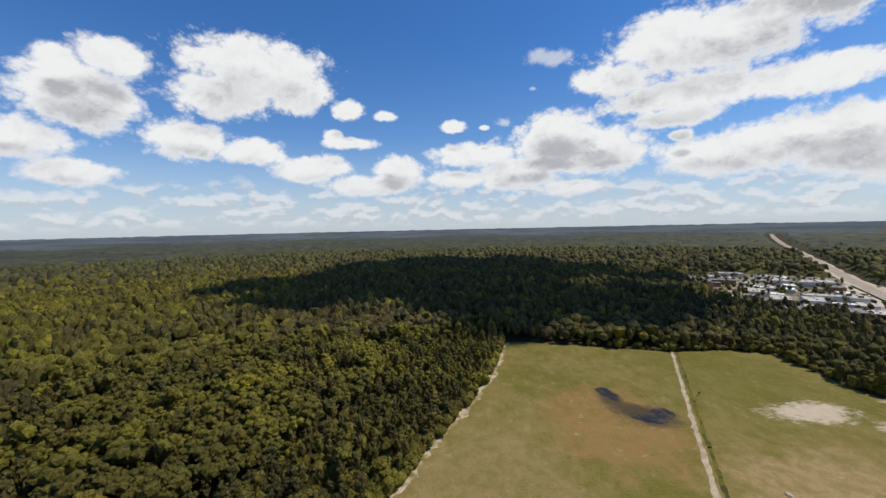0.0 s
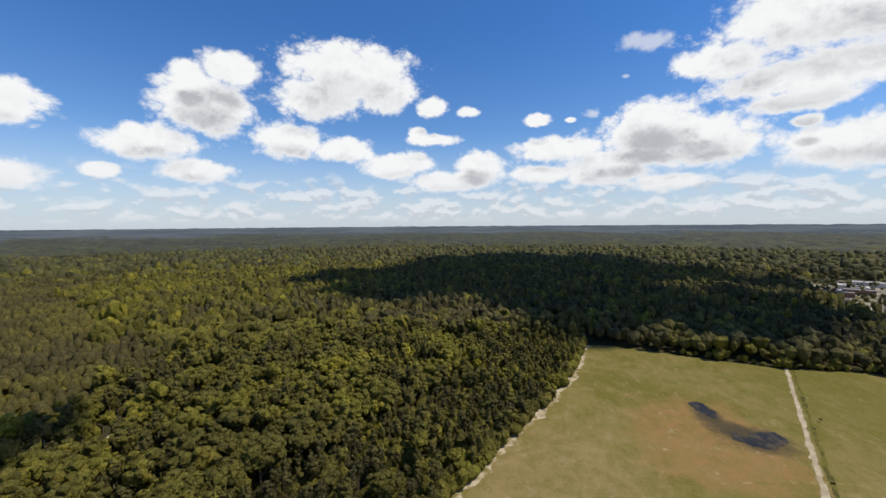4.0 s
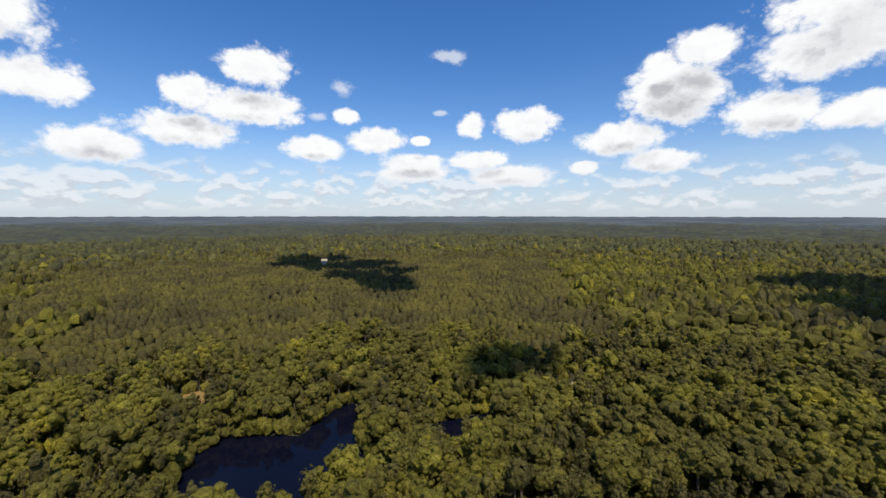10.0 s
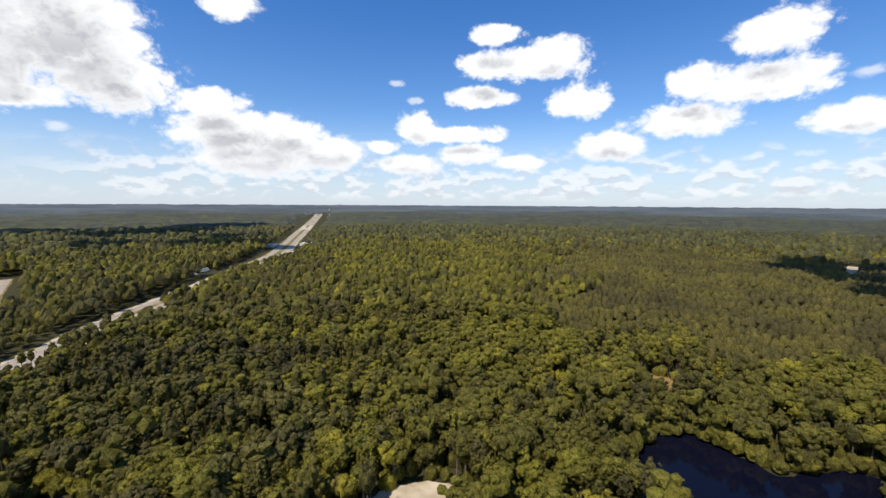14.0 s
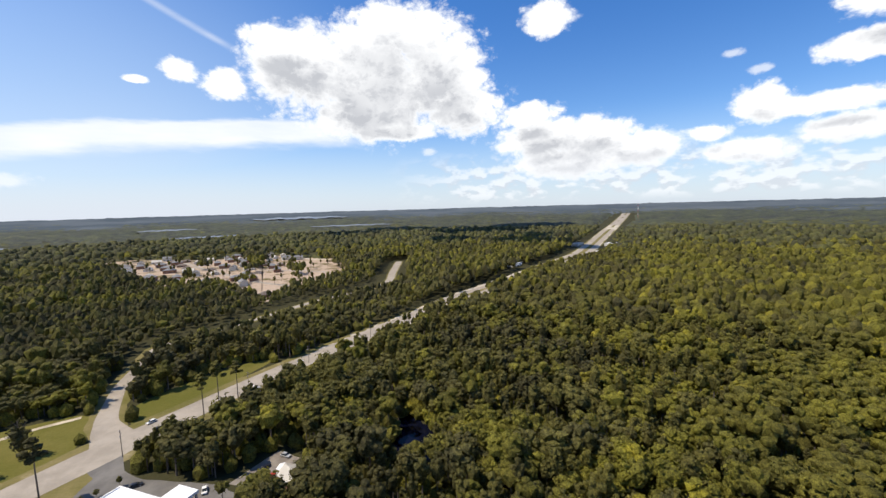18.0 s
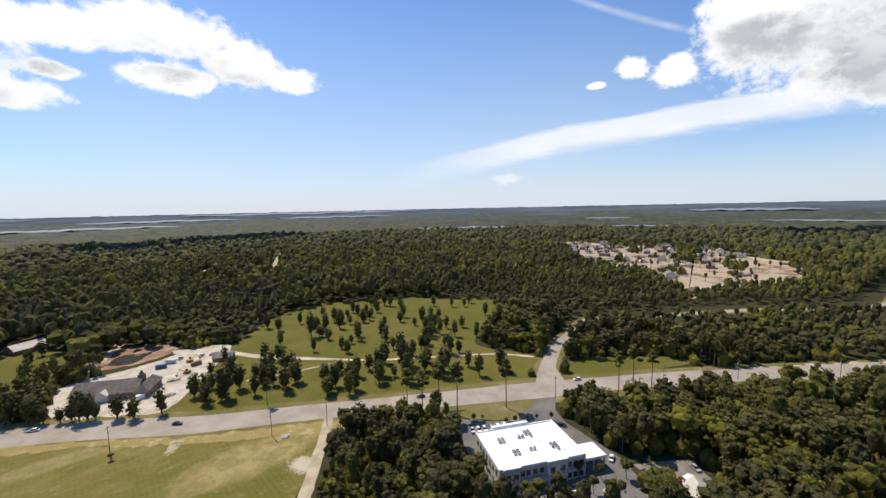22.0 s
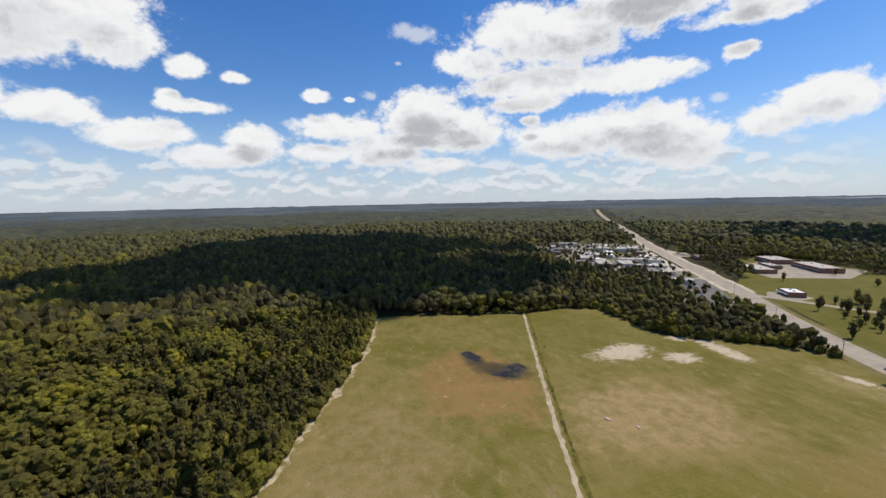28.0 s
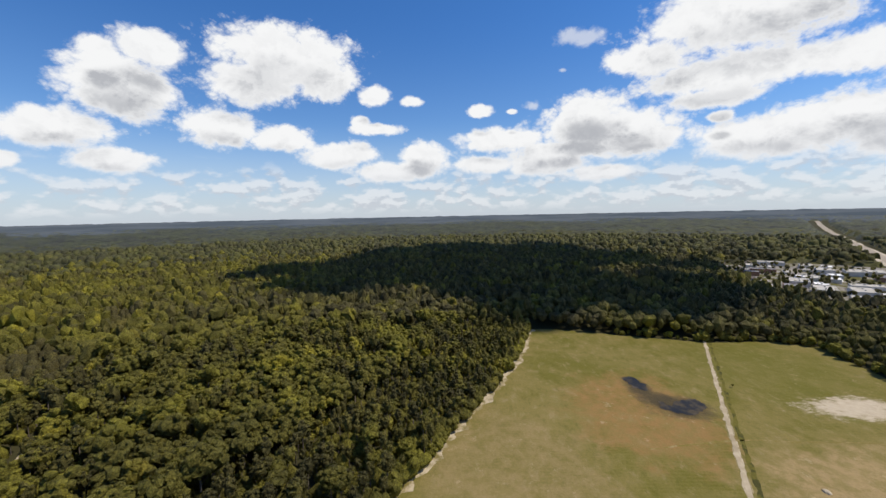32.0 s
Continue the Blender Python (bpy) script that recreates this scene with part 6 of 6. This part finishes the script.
def heap(x, y, size, mat, label):
    r = np.random.default_rng(int(abs(x * 3 + y)))
    bm = bmesh.new()
    bmesh.ops.create_icosphere(bm, subdivisions=3, radius=1.0)
    for v in bm.verts:
        k = 1 + 0.25 * noise.noise(v.co * 2.2 + Vector((x, y, 0)))
        v.co = Vector((v.co.x * size * k, v.co.y * size * 0.7 * k, max(-0.1, v.co.z) * size * 0.42 * k))
    ob = tagged(part("heap", bm, mat), label, "heap")
    ob.location = (x, y, 0.08)


heap(-25, -262, 4.2, GRAVEL, "grey gravel heap on the building site")
heap(-31, -284, 3.6, SAND, "pale sand heap on the building site")
heap(-60, -316, 4.0, CLAY, "heap of red clay earth by the pit")
heap(-22, -352, 5.0, CLAY, "bank of red clay beside the pit")
heap(3, -345, 4.5, CLAY, "bank of red clay beside the pit")
heap(143, -124, 1.6, SAND, "small pale heap of sand in the field")
heap(133, -132, 1.3, SAND, "small pale heap of sand in the field")
heap(-58, -176, 2.0, CONCRETE, "pale rubble heap by the utility pole")
sheet("pit_water", [(-2, -346), (-12, -360), (-24, -350), (-14, -336)], 0.12, POOL, "grey-green water in the excavated pit", "water", 1.5, 34)
for i, (x, y) in enumerate(((-34, -318), (-28, -312), (-46, -302), (-14, -268))):
    part_root = thing("container", pose(x, y, 0.1, 0, 0, 140 + i * 25), "%s site container on the gravel lot" % ("grey", "blue", "rusty", "white")[i], "container")
    part("shell", boxes((-3, -1.2, 0.1, 3, 1.2, 2.6), bevel=0.05), (METAL, CAR_BLUE, CLAY, CAR_WHITE)[i], part_root)
    part("skid", boxes((-2.8, -1.0, 0, 2.8, -0.8, 0.1), (-2.8, 0.8, 0, 2.8, 1.0, 0.1)), DARK_METAL, part_root)


# ---- poles ----
def utility_pole():
    root = thing("utility_pole", pose(-54, -181, 0), "weathered wooden utility pole at the field's edge", "utility pole", "utility poles along the highway")
    part("pole", rod(bmesh.new(), (0, 0, -0.5), (0, 0, 12), 0.17, 0.11, 8), WOOD, root)
    arm = part("crossarm", boxes((-1.2, -0.06, 10.9, 1.2, 0.06, 11.05)), WOOD, root)
    for x in (-1.05, -0.4, 0.4, 1.05):
        part("insulator", rod(bmesh.new(), (x, 0, 11.05), (x, 0, 11.3), 0.06, 0.04, 6), METAL, arm)
    part("transformer", rod(bmesh.new(), (0.32, 0, 8.6), (0.32, 0, 9.6), 0.24, 0.24, 10), METAL, root)
    return root


POLES = [(-54, -181), (-76, -172), (1, -215), (40, -249), (-175, -115), (84, -270), (150, -303), (215, -346), (290, -403), (-110, -158), (-230, -83), (-268, -58), (-310, -20)]
first_pole = utility_pole()
for x, y in POLES[1:]:
    copy_thing(first_pole, pose(x, y, 0, 0, 0, road_heading(x, y, MAIN_ROAD) + 90))


def mast():
    x, y = -1919, 1232
    root = thing("radio_mast", pose(x, y, 0), "tall thin red-and-white radio mast far off", "radio mast")
    for i in range(6):
        z0, z1 = i * 15, (i + 1) * 15
        bm = bmesh.new()
        for a in (0, 2.094, 4.189):
            rod(bm, (1.2 * math.cos(a), 1.2 * math.sin(a), z0), (1.2 * math.cos(a), 1.2 * math.sin(a), z1), 0.3, 0.3, 4)
            for k in range(3):
                rod(bm, (1.2 * math.cos(a), 1.2 * math.sin(a), z0 + 5 * k), (1.2 * math.cos(a + 2.094), 1.2 * math.sin(a + 2.094), z0 + 5 * k + 5), 0.15, 0.15, 4)
        part("section", bm, CAR_RED if i % 2 else CAR_WHITE, root)


mast()


# ---- trees that stand apart ----
def lone(rows, kind, size, label, group, seed):
    r = random.Random(seed)
    for x, y in rows:
        plant(kind, x, y, size * (1.08 if kind == 3 else 1.0) * r.uniform(0.75, 1.25), r.uniform(0.85, 1.3) if kind == 3 else r.uniform(0.9, 1.25), r.uniform(0, 6.28), label, group)


MEADOW_TREES = [(211, -430), (187, -402), (197, -447), (216, -513), (228, -588), (152, -428), (149, -365), (170, -352), (200, -420), (205, -440), (178, -395), (160, -380), (-108, -354), (-134, -348), (-132, -299), (-148, -271), (-166, -266), (-211, -300), (-258, -313), (-268, -297), (-277, -288), (-292, -296), (-268, -251), (-163, -327), (-195, -339), (-203, -332)]
ROADSIDE_TREES = [(-48, -236), (-61, -229), (-74, -252), (-75, -222), (-89, -249), (-125, -304), (-96, -218), (-92, -203), (-98, -208), (-108, -210), (-124, -215), (-125, -204), (-141, -202), (-131, -184), (-179, -201), (-191, -236), (-167, -162), (-182, -158), (-40, -243), (-36, -250), (-57, -243), (-68, -238), (-84, -230), (-104, -196), (-118, -194), (-148, -190), (-156, -182), (-164, -186), (-150, -176), (-172, -176)]
lone(MEADOW_TREES, 3, 1.0, "young dark green tree standing alone in the meadow", "trees of the meadow", 1)
lone(ROADSIDE_TREES, 3, 1.22, "dark green tree with a shadow on the roadside meadow", "trees of the meadow", 2)
r = random.Random(8)
extra = []
while len(extra) < 104:
    x, y = r.uniform(-230, -30), r.uniform(-400, -190)
    p = (np.array([x]), np.array([y]))
    if inside(*p, MEADOW_EDGE)[0] and from_line(*p, MEADOW_PATH)[0] > 4 and (x * 0.55 - y * 0.83 < 190 or r.random() < 0.22):
        extra.append((x, y))
lone(extra, 3, 0.98, "slender dark green tree in the meadow", "trees of the meadow", 3)
lone([(24, -268), (18, -263), (11, -258), (5, -254), (30, -275), (37, -280), (-9, -243), (-20, -240), (43, -284), (-3, -249), (14, -262), (28, -272), (8, -258)], 3, 1.05, "rounded dark tree between the hall and the highway", "trees by the hall", 4)
lone([(60, -292), (70, -300), (80, -306), (92, -312), (102, -318), (66, -310), (88, -325), (112, -330), (54, -300), (76, -318)], 3, 0.9, "broad dark oak beside the highway", "trees by the hall", 5)
yard = []
while len(yard) < 34:
    x, y = r.uniform(14, 120), r.uniform(-420, -300)
    if inside(np.array([x]), np.array([y]), HALL_YARD)[0]:
        yard.append((x, y))
lone(yard, 3, 1.0, "broad dark tree on the shaded lawn", "trees by the hall", 12)
park_trees = []
while len(park_trees) < 58:
    x, y = r.uniform(105, 345), r.uniform(-650, -330)
    if inside(np.array([x]), np.array([y]), PARK_EDGE)[0] and from_line(np.array([x]), np.array([y]), MAIN_ROAD)[0] > 28 and (x < 235 or r.random() < 0.12):
        park_trees.append((x, y))
lone(park_trees, 3, 0.85, "dark green tree on the open lawn", "trees of the lawn", 6)
town_trees = []
while len(town_trees) < 60:
    x, y = r.uniform(250, 760), r.uniform(-660, -340)
    if inside(np.array([x]), np.array([y]), TOWN_EDGE)[0] and from_line(np.array([x]), np.array([y]), MAIN_ROAD)[0] > 20:
        town_trees.append((x, y))
lone(town_trees, 3, 0.75, "dark green shade tree among town buildings", "trees of the town", 7)
tr = np.random.default_rng(17)
tx, ty = scatter(330, 900, 13.0, 61)
inn = inside(tx, ty, TOWN_EDGE) & (from_line(tx, ty, MAIN_ROAD) > 26) & (tr.uniform(0, 1, len(tx)) < 0.5)
v, t = stand(small_crown("oak", 400), np.stack([tx, ty, tr.uniform(0.5, 0.8, len(tx)), tr.uniform(0.8, 1.1, len(tx)), tr.uniform(0, 6, len(tx))], -1)[inn])
tagged(big_mesh("town_greenery", v, t, OAK), "dark green trees filling the town's yards", "trees", kind="stuff")
site_trees = []
while len(site_trees) < 110:
    x, y = r.uniform(-950, -490), r.uniform(-560, -60)
    if inside(np.array([x]), np.array([y]), SITE_EDGE)[0]:
        site_trees.append((x, y))
lone(site_trees, 1, 0.85, "thin pine kept standing on the graded site", "pines of the site", 8)
for i, (x, y, s) in enumerate(((-149, -126, 1.0), (-127, -138, 1.05), (-119, -142, 1.1), (-112, -146, 0.95), (-107, -151, 1.0), (-205, -96, 0.9), (-213, -92, 1.0), (-222, -86, 0.85), (-280, -40, 1.0), (-62, -212, 0.6))):
    plant(4, x, y, s, 1.0, i * 1.3, "", "tall pines by the highway")
plant(2, 120, -287, 0.5, 2.1, 0.0, "dead trunk wrapped in dark vines beside the highway")
plant(0, 1, -208, 0.28, 0.8, 0.0, "small dark bush at the foot of a pole")
plant(0, 230, -146, 0.2, 0.8, 0.0, "small reddish bush beside the sandy track")
lone([(-137, -116), (-141, -114), (-146, -111), (-150, -108.5), (-128, -128), (-132, -126), (-155, -104)], 2, 0.26, "clipped round shrub in a row behind the office", "shrubs by the office", 9)
lone([(-112, -69), (-124, -66), (-128, -74), (-133, -68), (-140, -62)], 0, 0.5, "small leafy tree in front of the office", "trees by the office", 10)
for x, y, s in ((326, 123, 1.1), (318, 112, 0.9), (333, 131, 0.9), (262, 30, 0.95), (257, 36, 0.8), (-2, 262, 0.8), (-9, 258, 0.7), (8, 260, 0.7), (-120, 120, 0.7), (-60, 132, 0.8)):
    tree = plant(0, x, y, s, 0.95, x, "bright yellow-green tree standing out in the woods", "yellow trees")
    tree.name = "yellow_tree"
    for c in tree.children:
        if c.name.startswith("crown"):
            c.data = c.data.copy()
            c.data.materials[0] = YELLOW


# ---- far water ----
BAY = material("far_bay_water", lambda n, p: n.mix(n.noise(p, 0.002), rgb(0.14, 0.17, 0.20), rgb(0.20, 0.23, 0.27)), 0.5, spec=0.2)
for a0, a1, d0, d1 in BAYS:
    n, verts = 32, []
    for i in range(n + 1):
        a = radians(a0 + (a1 - a0) * i / n)
        w = math.sin(math.pi * i / n) ** 0.5 + 0.02
        mid = (d0 + d1) / 2 + (d1 - d0) * 0.16 * math.sin(i * 0.7 + a0)
        for s in (-1, 1):
            d = min(4948, mid + s * (d1 - d0) / 2 * w * (0.75 + 0.25 * math.sin(i * 1.9 + s)))
            verts.append((d * math.cos(a), d * math.sin(a), rise_at(d) + 13))
    tagged(mesh_object("bay_water", verts, [(2 * i, 2 * i + 1, 2 * i + 3, 2 * i + 2) for i in range(n)], BAY), "pale blue-grey bay water near the horizon", "water", kind="structure")
